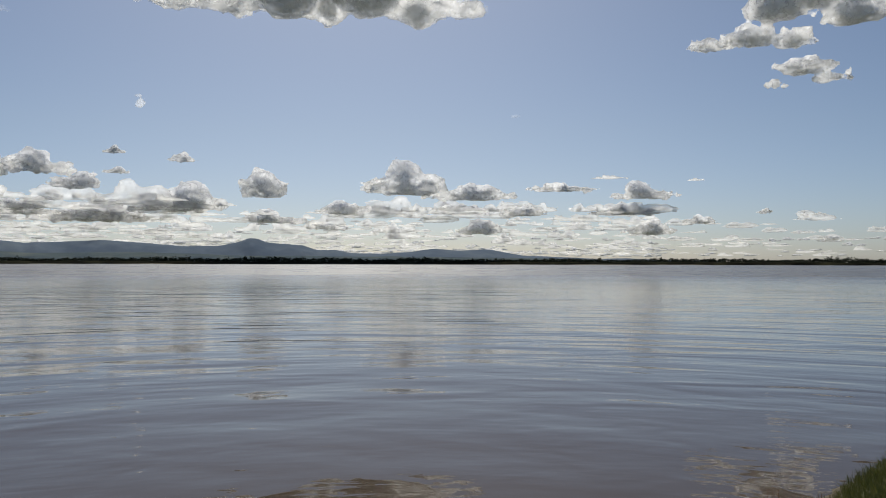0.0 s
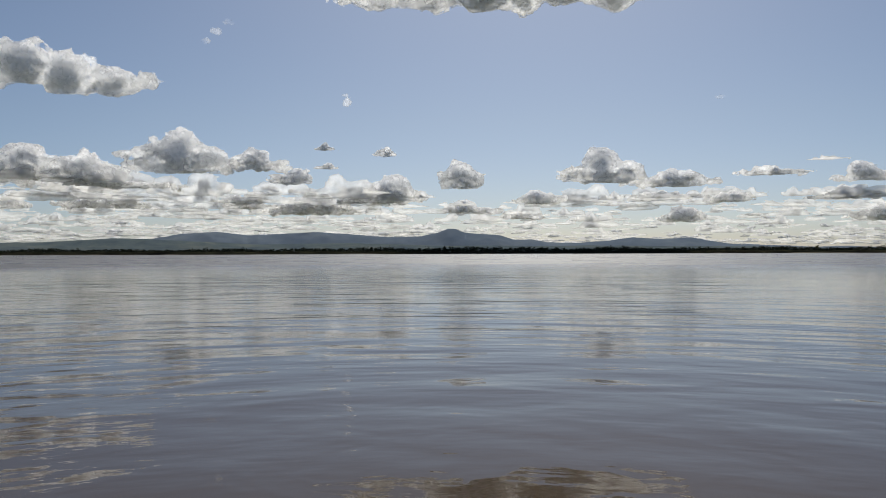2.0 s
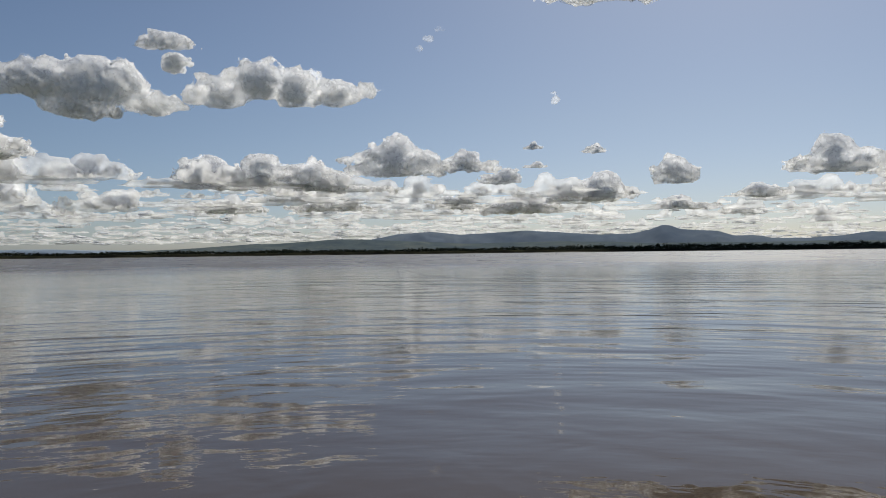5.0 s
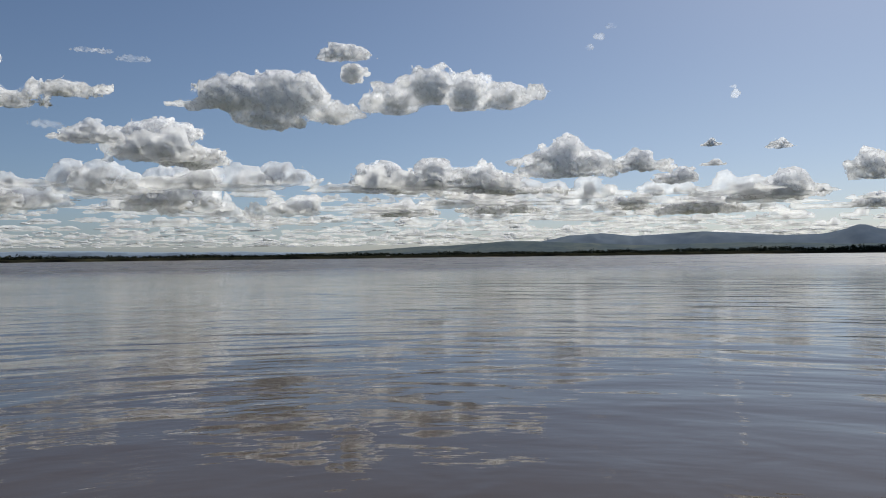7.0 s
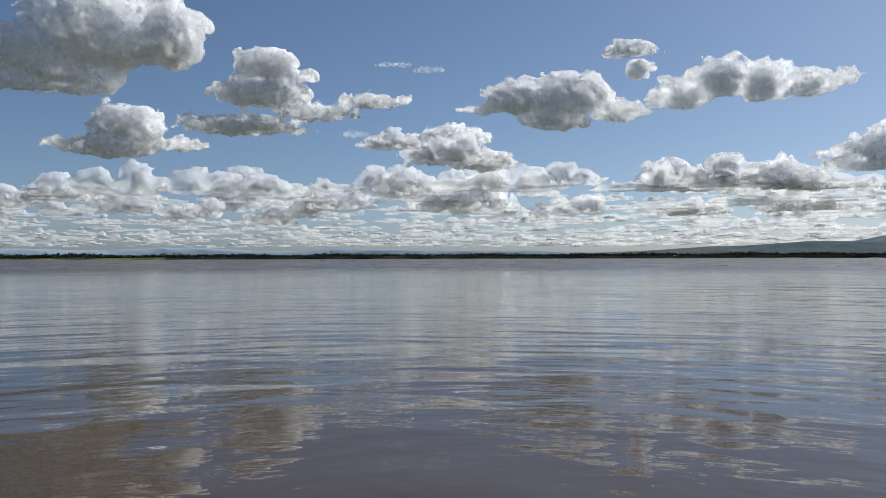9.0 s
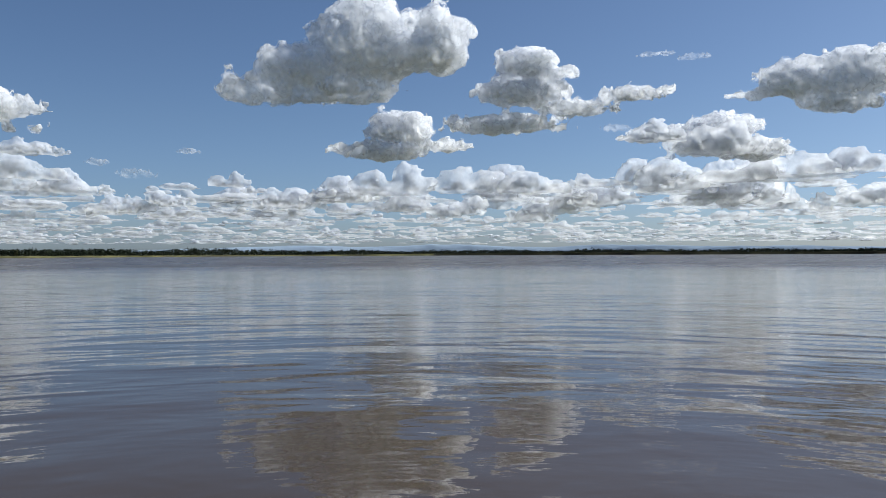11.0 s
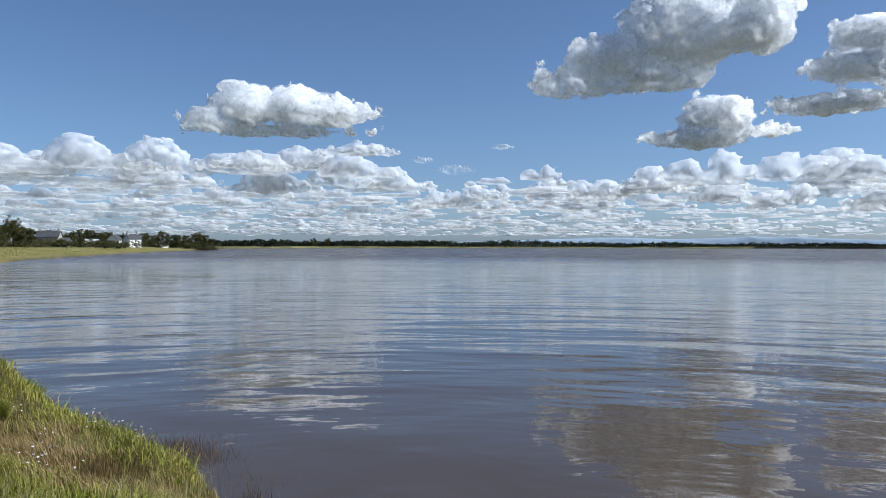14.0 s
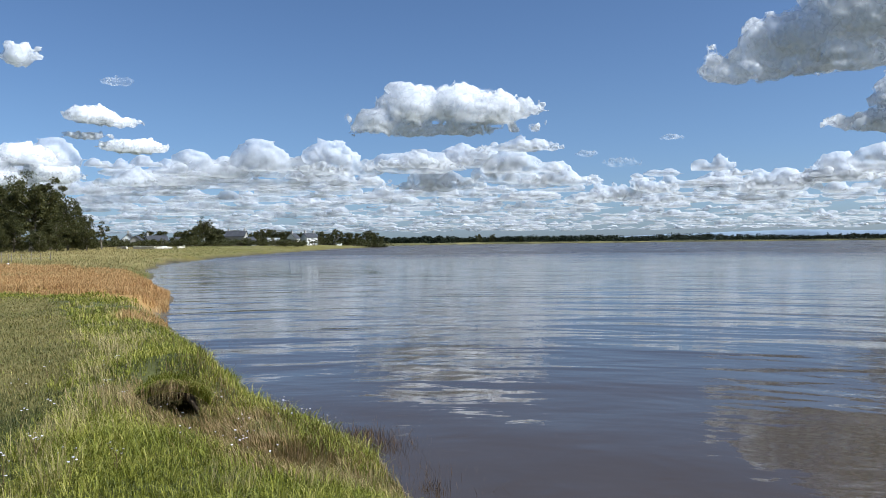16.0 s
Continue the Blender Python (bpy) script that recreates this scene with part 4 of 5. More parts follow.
def cloud_parts(name, meshes, label, category, group="", kind="", thin=False, far=False):
    heart, billow, veil = meshes
    root = tagged(new(name), label, category, group, kind)
    if not thin:
        # far: the darker bluish copy, with shade and haze in its colour
        mesh_part("heart", heart, hazed_cloud_mat if far else cloud_mat, root, "thick shaded middle of the cloud")
        if not far:
            mesh_part("fringe", veil, vapour_mat, root, "thin translucent white vapour")
    mesh_part("billow", billow, wisp_mat if thin else hazed_billow_mat if far else billow_mat, root, "white billowing outside of the cloud")
    return root


clouds_made = [0]


def heap_up(lumps, rng):
    """Smaller heads of vapour on the upper side of each lump."""
    more = []
    for a, e, rx, ry in lumps:
        for k in range(int(np.clip(rx / ry * 2.2, 2, 7))):
            f = rng.uniform(-0.9, 0.9)
            size = ry * rng.uniform(0.3, 0.58)
            more.append((a + f * rx * 0.9, e + ry * (0.8 * math.sqrt(1 - f * f) * rng.uniform(0.6, 1.0)) - 0.35 * size, size * rng.uniform(1.0, 1.6), size))
    return list(lumps) + more


def cloud(R, label, lumps):
    clouds_made[0] += 1
    L = np.array(lumps)
    thin = "wisp" in label
    cell = float(np.clip(np.average(L[:, 3], weights=L[:, 2]) * 0.1, 0.082, 0.12)) * (0.6 if thin else 1)
    if not thin:
        lumps = heap_up(lumps, np.random.default_rng(500 + clouds_made[0]))
    return cloud_parts("cloud", cloud_meshes(R, lumps, clouds_made[0], cell, 0.6), label, "cloud", "clouds in the sky", "", thin)


# ---- far banks: small heaps of a few shapes, row behind row down to the horizon ----
def puff_shapes():
    """Flat-based heaps about two units wide, each in three finenesses: heart and billow."""
    made = []
    for k in range(7):
        rng = np.random.default_rng(700 + k)
        lumps = [(0.0, 0.1, 1.0, 0.22)]
        for q in range(int(rng.integers(3, 7))):
            size = rng.uniform(0.16, 0.36)
            lumps.append((rng.uniform(-0.8, 0.8), 0.08 + size * rng.uniform(0.2, 0.9), size * rng.uniform(0.9, 1.6), size))
        row = []
        for cell in (0.085, 0.125, 0.18):
            F, lo, step, s = cloud_field(lumps, np.random.default_rng(800 + k), cell, 0.8, 1.25)
            F[0], F[-1], F[:, 0], F[:, -1], F[:, :, 0], F[:, :, -1] = 1, 1, 1, 1, 1, 1
            v, q = surface_net(F)
            F, wide = F[::2, ::2, ::2].copy(), step * 2
            F[-1], F[:, -1], F[:, :, -1] = 1, 1, 1
            hv, hq = surface_net(F + 0.3 * s)
            row.append(((lo + hv * wide, hq), (lo + v * step, q)))
        made.append(row)
    return made


PUFFS = puff_shapes()


def cloud_bank(az0, az1, cover, top, seed, low):
    rng = np.random.default_rng(seed)
    out = {"cloud": [[], [], 0], "billow": [[], [], 0]}
    e = low
    while e < top:
        wide = (0.14 + 0.30 * e)
        a = az0 - rng.uniform(0, 1) * wide
        while a < az1:
            half = wide * np.exp(rng.uniform(-0.7, 0.75))
            gap = noise2(np.array([a]), np.array([math.log(e) * 9]), 3.2, 3.3)[0]
            if rng.uniform() < cover * (0.8 + 0.6 * gap) * (1.1 - 0.45 * e / top):
                tall = half * rng.uniform(0.55, 1.0) * (0.65 + 0.12 * e)
                shape = PUFFS[int(rng.integers(7))][0 if half > 1.6 else 1 if half > 0.7 else 2]
                R = 4760 - 280 * (e - 0.5) + rng.uniform(-60, 60)
                up, flip = e + rng.normal() * 0.12 * wide, rng.choice((-1, 1))
                for part_name, (v, q) in zip(("cloud", "billow"), shape) if half > 0.5 else (("cloud", shape[1]),):
                    el, az = np.radians(up + v[:, 1] * tall), np.radians(a + half + flip * v[:, 0] * half)
                    r = R * (1 + np.radians(v[:, 2] * half * 0.8))
                    o = out[part_name]
                    o[0].append(np.stack([-np.sin(az) * np.cos(el) * r, np.cos(az) * np.cos(el) * r, np.sin(el) * r + 2.3], 1))
                    o[1].append((q if flip > 0 else q[:, ::-1]) + o[2])
                    o[2] += len(v)
                a += half * rng.uniform(1.2, 2.0) / max(cover, 0.8)
            else:
                a += half * rng.uniform(0.6, 2)
        e *= 1 + rng.uniform(0.16, 0.26) / max(cover, 0.8)
    root = tagged(new("cloud_bank"), "rows of small flat-based far clouds low over the horizon", "cloud bank", "", "stuff")
    for part_name, mat, label in (("cloud", hazed_cloud_mat, "thick shaded middles of far clouds"), ("billow", hazed_billow_mat, "white billowing tops of far clouds")):
        if out[part_name][0]:
            me = smooth(quick_mesh(part_name, np.concatenate(out[part_name][0]), np.concatenate(out[part_name][1])))
            mesh_part("heart" if part_name == "cloud" else "billow", me, mat, root, label)
    return root


for k, (a0, cover, top) in enumerate([(-31, 0.8, 3.0), (-15, 1.15, 3.9), (2, 1.25, 3.9), (19, 1.3, 4.2), (36, 1.3, 4.8), (53, 1.3, 5.0),
                                      (70, 1.15, 4.6), (87, 1.25, 4.6), (104, 1.35, 5.2), (121, 1.4, 5.6), (138, 1.4, 5.4)]):
    cloud_bank(a0, a0 + 17.0, cover, top, 100 + k, 0.5 if a0 < 30 else 0.8)


cloud(2500, 'large ragged cloud, grey below with bright white rims',
      [(18.9, 17.3, 3.4, 0.6), (14.6, 17.6, 2.4, 1.3), (11.4, 18.6, 3.0, 2.9), (8.2, 17.4, 1.6, 1.5), (5.4, 18.9, 3.4, 3.2), (2.0, 17.6, 2.2, 1.8), (-0.8, 17.5, 1.6, 1.0), (7.0, 20.5, 6.0, 2.4)])
cloud(2700, 'broken white cloud with grey heart',
      [(-22.6, 16.5, 2.0, 1.5), (-25.2, 16.9, 1.9, 1.3), (-21.0, 14.7, 1.6, 0.9), (-23.6, 14.3, 1.3, 0.8), (-27.2, 15.6, 1.9, 1.2), (-18.4, 14.4, 1.4, 0.5), (-24.4, 12.6, 1.6, 0.7), (-26.0, 11.8, 1.1, 0.4), (-22.4, 11.7, 0.8, 0.35)])
cloud(3600, 'thin white wisp of cloud',
      [(20.68, 10.52, 0.32, 0.38), (20.93, 11.01, 0.21, 0.15)])
cloud(3600, 'thin white wisp of cloud',
      [(-5.15, 10.33, 0.40, 0.16)])
cloud(3000, 'large heaped cloud with grey belly and white crown',
      [(41.60, 11.71, 2.13, 1.71), (44.30, 10.86, 1.98, 1.17), (39.08, 11.24, 1.71, 1.67), (36.63, 11.01, 1.90, 1.08), (34.40, 11.24, 1.35, 0.62)])
cloud(3300, 'thin slanting wisp of cloud',
      [(30.38, 14.22, 0.35, 0.28), (29.68, 14.88, 0.47, 0.32), (28.90, 15.55, 0.35, 0.24)])
cloud(3000, 'large heaped cloud with grey belly and white crown',
      [(55.75, 11.04, 2.41, 1.56), (52.11, 10.92, 3.10, 1.98), (48.58, 10.02, 1.78, 0.96), (52.90, 9.48, 2.39, 0.87), (58.00, 10.27, 1.10, 0.39), (46.59, 9.96, 0.80, 0.40)])
cloud(3000, 'small torn white cloud in blue sky',
      [(47.66, 13.99, 1.91, 0.60), (47.28, 12.66, 0.88, 0.96), (48.14, 14.44, 1.03, 0.48)])
cloud(3300, 'thin ragged wisp of cloud',
      [(65.03, 13.51, 0.67, 0.22), (63.67, 13.49, 0.55, 0.19), (61.94, 13.13, 1.12, 0.26)])
cloud(3400, 'small wisp of white cloud',
      [(67.05, 8.67, 0.91, 0.29)])
cloud(3500, 'heaped cloud with shaded side',
      [(63.89, 8.05, 2.60, 0.67), (60.20, 8.31, 2.58, 1.07), (58.40, 6.78, 2.49, 0.92), (61.46, 7.07, 1.70, 0.83)])
cloud(2400, 'huge rounded cloud with grey flank and bright crown',
      [(89.01, 12.63, 3.14, 2.30), (84.79, 14.05, 4.41, 3.36), (80.14, 14.37, 2.88, 2.82), (92.99, 11.11, 2.50, 1.22), (86.93, 11.43, 3.87, 1.36)])
cloud(2700, 'towering torn cloud with trailing arm',
      [(73.32, 13.03, 2.30, 1.52), (73.72, 11.22, 3.25, 1.36), (74.91, 9.02, 4.01, 0.88), (70.13, 10.07, 2.65, 0.72), (66.30, 10.87, 2.50, 0.65), (71.33, 12.50, 1.76, 0.56)])
cloud(2900, 'heaped cloud with shaded side',
      [(82.40, 8.71, 2.45, 1.47), (83.69, 7.22, 3.22, 0.85), (79.19, 7.59, 1.68, 0.59)])
cloud(3000, 'large rounded cloud with grey base and white crown',
      [(117.20, 8.32, 2.14, 0.97), (115.04, 9.37, 2.49, 1.74), (112.22, 9.46, 2.20, 1.77), (109.23, 9.12, 2.65, 1.41), (112.58, 7.94, 4.76, 0.54)])
cloud(3500, 'small grey wisp of cloud',
      [(100.24, 5.37, 1.12, 0.36), (102.63, 6.09, 0.63, 0.28)])
cloud(3500, 'small grey wisp of cloud',
      [(96.95, 7.03, 0.72, 0.24)])
cloud(2800, 'small soft-edged white cloud',
      [(140.67, 11.74, 1.01, 0.93)])
cloud(2900, 'small soft wisp of cloud',
      [(134.90, 10.66, 0.97, 0.34)])
cloud(3100, 'torn soft grey-white cloud',
      [(136.30, 8.34, 1.69, 0.74), (134.93, 8.04, 1.25, 0.45), (133.73, 6.43, 2.18, 0.60), (136.82, 7.09, 1.35, 0.29)])
cloud(3500, 'heaped white cloud with grey flat base',
      [(140.43, 5.64, 1.96, 0.86), (143.50, 5.27, 2.38, 1.04), (138.84, 4.56, 1.95, 0.80), (142.31, 4.10, 2.44, 0.70)])


def heap(R, label, far, az, base, half, tall):
    """A flat-based heap of round heads: bearing, height of its base, half its width and its height, in degrees."""
    clouds_made[0] += 1
    rng = np.random.default_rng(900 + clouds_made[0])
    half, tall = half * 1.12, tall * 1.15
    lumps = [(az, base + 0.2 * tall, half * 0.98, 0.27 * tall)]
    peak = rng.uniform(-0.45, 0.45)
    for k in range(int(np.clip(half / tall * 5 + 5, 6, 18))):
        f = rng.uniform(-1.0, 1.0)
        rise = tall * (1 - 0.62 * min(abs(f - peak), 1.2)) * rng.uniform(0.5, 1.05)
        size = max(rise * rng.uniform(0.38, 0.56), 0.16 * tall)
        lumps.append((az + f * half * 0.85, base + rise - size, size * rng.uniform(1.0, 1.45), size))
    cell = float(np.clip(0.05 * tall, 0.085, 0.115))
    return cloud_parts("cloud", cloud_meshes(R, lumps, clouds_made[0], cell, 0.8, 0.09, 1.15), label, "cloud", "clouds in the sky", far=far)


GREY_HEAPS = [(32.2, 5.27, 3.3, 2.9), (38.8, 4.6, 3.2, 2.9), (44.2, 4.3, 3.2, 2.5), (27.0, 5.66, 2.1, 1.6), (24.8, 4.7, 1.4, 1.5), (35.5, 4.3, 3.6, 0.9),
              (2.9, 4.7, 2.7, 2.4), (-1.9, 4.4, 2.7, 1.4), (12.7, 4.4, 1.5, 2.0), (18.3, 3.4, 2.9, 2.3), (7.0, 3.35, 1.6, 1.4), (-5.6, 3.25, 1.4, 1.2), (-2.5, 2.0, 1.4, 1.3)]
WHITE_HEAPS = [(28.0, 3.35, 1.6, 1.0), (23.4, 2.6, 3.3, 1.5), (-1.3, 3.66, 2.5, 0.6), (-8.4, 5.0, 2.1, 0.8), (-14.2, 4.4, 1.8, 1.2), (-12.7, 3.3, 2.1, 0.9),
               (-14.6, 1.9, 1.5, 1.1), (-17.7, 2.65, 1.1, 0.8), (11.7, 2.7, 2.0, 1.0), (8.3, 2.3, 1.4, 0.9), (27.6, 3.0, 1.9, 0.9), (36.8, 2.9, 2.8, 1.2), (43.6, 2.75, 2.4, 1.2)]
PUFF_HEAPS = [(18.0, 6.75, 0.85, 0.75), (22.3, 7.15, 0.7, 0.55), (-17.5, 5.6, 0.6, 0.3), (-11.7, 5.85, 1.3, 0.36), (22.3, 5.85, 0.9, 0.5), (-21.8, 3.3, 0.5, 0.4), (-25.2, 3.1, 0.5, 0.3)]
MIXED_HEAPS = [(64.3, 4.1, 2.6, 2.2), (60.6, 6.4, 3.1, 2.7), (64.6, 7.6, 2.0, 1.5), (59.2, 3.1, 3.3, 3.0), (52.3, 4.9, 2.7, 2.0), (52.1, 2.8, 2.6, 1.9), (68.1, 3.2, 1.9, 2.2), (70.2, 2.7, 1.5, 2.7),
               (73.1, 2.2, 1.7, 1.7), (75.2, 3.0, 1.6, 3.2), (78.5, 2.6, 1.9, 1.8), (82.1, 2.9, 1.8, 1.5), (86.6, 3.6, 2.4, 1.8), (90.0, 3.1, 2.3, 2.3), (93.4, 3.2, 1.7, 1.7), (97.8, 3.2, 1.3, 1.5)]
SHADED_HEAPS = [(101.4, 2.7, 2.2, 1.6), (104.3, 3.8, 2.0, 1.7), (107.3, 6.3, 2.6, 1.4), (108.2, 4.0, 2.4, 2.0), (111.8, 5.3, 2.7, 1.6), (115.1, 5.2, 2.5, 1.5), (113.1, 3.6, 3.2, 1.8), (120.4, 4.6, 2.9, 2.5),
                (126.8, 4.5, 2.9, 2.8), (131.7, 3.9, 2.5, 2.2), (134.3, 3.8, 1.8, 1.4)]
for label, rows, off in (("heaped cloud with dark grey base and bright white rim", GREY_HEAPS, 4150), ("low white heaped cloud with thin grey base", WHITE_HEAPS, 4300), ("small lone puff of white cloud", PUFF_HEAPS, 3950),
                         ("heaped white cloud with bluish shaded side", MIXED_HEAPS, 4100), ("grey-white flat-based heaped cloud in a dense bank", SHADED_HEAPS, 4050)):
    # front-lit heaps get the darkened, hazed copy to hold their brightness down
    for k, row in enumerate(rows):
        heap(off - 130 * row[1] + 60 * (k % 5), label, rows in (MIXED_HEAPS, SHADED_HEAPS), *row)


# ---- grass ----
def blades(name, label, x, y, z, h, w, lean, way, mat, rng, drop=0.0):
    """Tapered bent blades: one object of many."""
    n = len(x)
    face = rng.uniform(0, 2 * np.pi, n)
    sx, sy = np.cos(face) * w / 2, np.sin(face) * w / 2
    lx, ly = np.cos(way) * lean * h, np.sin(way) * lean * h
    P = np.empty((n, 5, 3), np.float32)
    base = z - 0.03
    P[:, 0] = np.stack([x - sx, y - sy, base], 1)
    P[:, 1] = np.stack([x + sx, y + sy, base], 1)
    mx, my, mz = x + lx * 0.3, y + ly * 0.3, z + h * 0.6
    P[:, 2] = np.stack([mx + sx * 0.8, my + sy * 0.8, mz], 1)
    P[:, 3] = np.stack([mx - sx * 0.8, my - sy * 0.8, mz], 1)
    tz = z + h * np.sqrt(np.clip(1 - 0.55 * lean ** 2, 0.15, 1)) - drop
    P[:, 4] = np.stack([x + lx, y + ly, tz], 1)
    i = (np.arange(n) * 5)[:, None]
    F = np.concatenate([i + (0, 1, 2), i + (0, 2, 3), i + (3, 2, 4)])
    ob = mesh_part(name, quick_mesh(name, P.reshape(-1, 3), F), mat)
    return tagged(ob, label, "grass", kind="stuff")


def scatter(rng, n, az0, az1, r0, r1):
    """Places spread evenly over bearing and over the logarithm of distance."""
    az, r = rng.uniform(az0, az1, n), np.exp(rng.uniform(np.log(r0), np.log(r1), n))
    x, y = ray_xy(az, r)
    z, d, far = lie(x, y)
    return az, r, x, y, z, d


def in_hollow(x, y, grow=1.0):
    u, v = (x - HOLLOW[0]) * 0.66 - (y - HOLLOW[1]) * 0.75, -(x - HOLLOW[0]) * 0.75 - (y - HOLLOW[1]) * 0.66
    return (np.abs(u) < 0.33 * grow) & (v > -0.95 * grow) & (v < 0.4 * grow)


def tufts(rng, n, each, az0, az1, r0, r1, spread):
    """Blade places in clumps: bearing, distance, x, y, z, depth, the way out of the clump, and the clump's own random."""
    az, r, x, y, z, d = scatter(rng, n, az0, az1, r0, r1)
    own = np.repeat(rng.uniform(size=n), each)
    x, y, r = np.repeat(x, each), np.repeat(y, each), np.repeat(r, each)
    size = spread * (0.6 + 0.8 * own) * (1 + r / 22)
    ox, oy = rng.normal(size=len(x)) * size, rng.normal(size=len(x)) * size
    x, y = x + ox, y + oy
    z, d, far = lie(x, y)
    return np.degrees(np.arctan2(-x, y)), np.hypot(x, y), x, y, z, d, np.arctan2(oy, ox), own


def sward():
    rng = np.random.default_rng(31)
    az, r, x, y, z, d, out, own = tufts(rng, 11500, 21, 112, 145.5, 4.0, 40, 0.055)
    path = path_at(az, r)
    shelf = shelf_at(x, y)
    keep = (d > 0.02) & (own > shelf * 1.0) & ~in_hollow(x, y) & (rng.uniform(size=len(x)) > path * 0.97)
    lim = 23 + 1.5 * np.clip(az - 133, 0, 12)
    keep &= ~((r > lim) & (rng.uniform(size=len(x)) < (r - lim) / 4))
    az, r, x, y, z, d, path, out, own = (v[keep] for v in (az, r, x, y, z, d, path, out, own))
    lush = noise2(x, y, 1.1, 12.0)
    h = (0.05 + 0.13 * own ** 2 + 0.06 * lush) * rng.uniform(0.5, 1.3, len(x)) * (1 - 0.6 * path)
    h = np.maximum(h * (1 + 0.3 * np.exp(-(d / 0.5) ** 2)), 0.03)
    w = np.maximum(0.005, r * 0.00075) * rng.uniform(0.7, 1.5, len(x))
    way = out + rng.normal(size=len(x)) * 0.5
    blades("grass", "lush green bank grass in uneven tufts", x, y, z, h, w, rng.uniform(0.5, 1.3, len(x)), way, grass_mat, rng)

    az, r, x, y, z, d = scatter(rng, 60000, 135, 145.5, 4.0, 34)
    path = path_at(az, r)
    keep = rng.uniform(size=len(x)) < path
    az, r, x, y, z, d = (v[keep] for v in (az, r, x, y, z, d))
    worn = rng.uniform(size=len(x)) < ease((r - 8.5 + 2.5 * noise2(x, y, 1.5, 14.0)) / 4)
    for name, label, m, mat in (("path_grass", "short dark green grass beside the footpath", ~worn, olive_grass_mat), ("trodden_grass", "trodden brownish grass on the footpath", worn, path_grass_mat)):
        blades(name, label, x[m], y[m], z[m], rng.uniform(0.03, 0.08, m.sum()), np.maximum(0.005, r[m] * 0.0007), rng.uniform(0.3, 1.0, m.sum()), rng.uniform(0, 6.3, m.sum()), mat, rng)

    az, r, x, y, z, d = scatter(rng, 80000, 112, 145.5, 4.5, 26)
    clump = noise2(x, y, 0.4, 21.0) + 0.7 * noise2(x, y, 1.6, 22.0)
    path = path_at(az, r)
    keep = (d > 0.1) & (clump * rng.uniform(0.2, 1.6, len(x)) > 0.5) & (path < 0.4) & (rng.uniform(size=len(x)) < 0.5) & ~in_hollow(x, y)
    az, r, x, y, z, d = (v[keep] for v in (az, r, x, y, z, d))
    blades("dry_stems", "pale dry grass stems standing among green grass", x, y, z, rng.uniform(0.10, 0.26, len(x)), np.maximum(0.003, r * 0.0005),
           rng.uniform(0.2, 0.8, len(x)), noise2(x, y, 1.0, 5.0) * 3 + 0.6, straw_mat, rng)

    az, r, x, y, z, d, out, own = tufts(rng, 150, 26, 133, 141, 6.0, 17, 0.05)
    keep = (path_at(az, r) < 0.3) & (path_at(az + 3.2, r) > 0.5) & (d > 0.3) & ~in_hollow(x, y)
    x, y, z, r, out, own = (v[keep] for v in (x, y, z, r, out, own))
    blades("dry_tufts", "pale dry grass tufts beside the trodden way", x, y, z, (0.16 + 0.16 * own) * rng.uniform(0.6, 1.2, len(x)), np.maximum(0.003, r * 0.0005), rng.uniform(0.3, 0.8, len(x)),
           out + rng.normal(size=len(x)) * 0.4, straw_mat, rng)


def marsh_shelf():
    rng = np.random.default_rng(32)
    x, y = rng.uniform(-9.2, -5.2, 78000), rng.uniform(-7.6, -2.7, 78000)
    z, d, far = lie(x, y)
    keep = (d > -0.05) & (rng.uniform(size=len(x)) < shelf_at(x, y)) & ~(in_hollow(x, y) & (rng.uniform(size=len(x)) < 0.93))
    x, y, z, d = (v[keep] for v in (x, y, z, d))
    tall = noise2(x, y, 0.5, 41.0)
    blades("marsh_grass", "brown and olive saltmarsh grass on the low shelf", x, y, z, np.maximum(0.06 + 0.15 * rng.uniform(size=len(x)) ** 2 + 0.07 * tall, 0.03), 0.007 * rng.uniform(0.6, 1.4, len(x)),
           rng.uniform(0.1, 0.7, len(x)), noise2(x, y, 0.9, 6.0) * 3, shelf_mat, rng)


def rust_marsh():
    rng = np.random.default_rng(33)
    az, r, x, y, z, d = scatter(rng, 125000, 131.5, 146, 20, 84)
    slant = np.clip(az - 133, 0, 12)
    edge = ease((r - 22 - 1.5 * slant + 7 * noise2(x, y, 4.5, 51.0)) / 4) * (1 - ease((r - 46 - 3.0 * slant + 8 * noise2(x, y, 6.0, 52.0)) / 12))
    keep = (rng.uniform(size=len(x)) < edge) & (d > 0.0)
    az, r, x, y, z = (v[keep] for v in (az, r, x, y, z))
    h = 0.15 + 0.12 * noise2(x, y, 1.6, 53.0) + 0.10 * rng.uniform(size=len(x))
    blades("rust_grass", "rust-red ripe marsh grass in a dense stand", x, y, z, np.maximum(h, 0.09), r * 0.00048 * rng.uniform(0.7, 1.5, len(x)),
           rng.uniform(0.1, 0.6, len(x)), rng.uniform(0, 6.3, len(x)), rust_mat, rng)


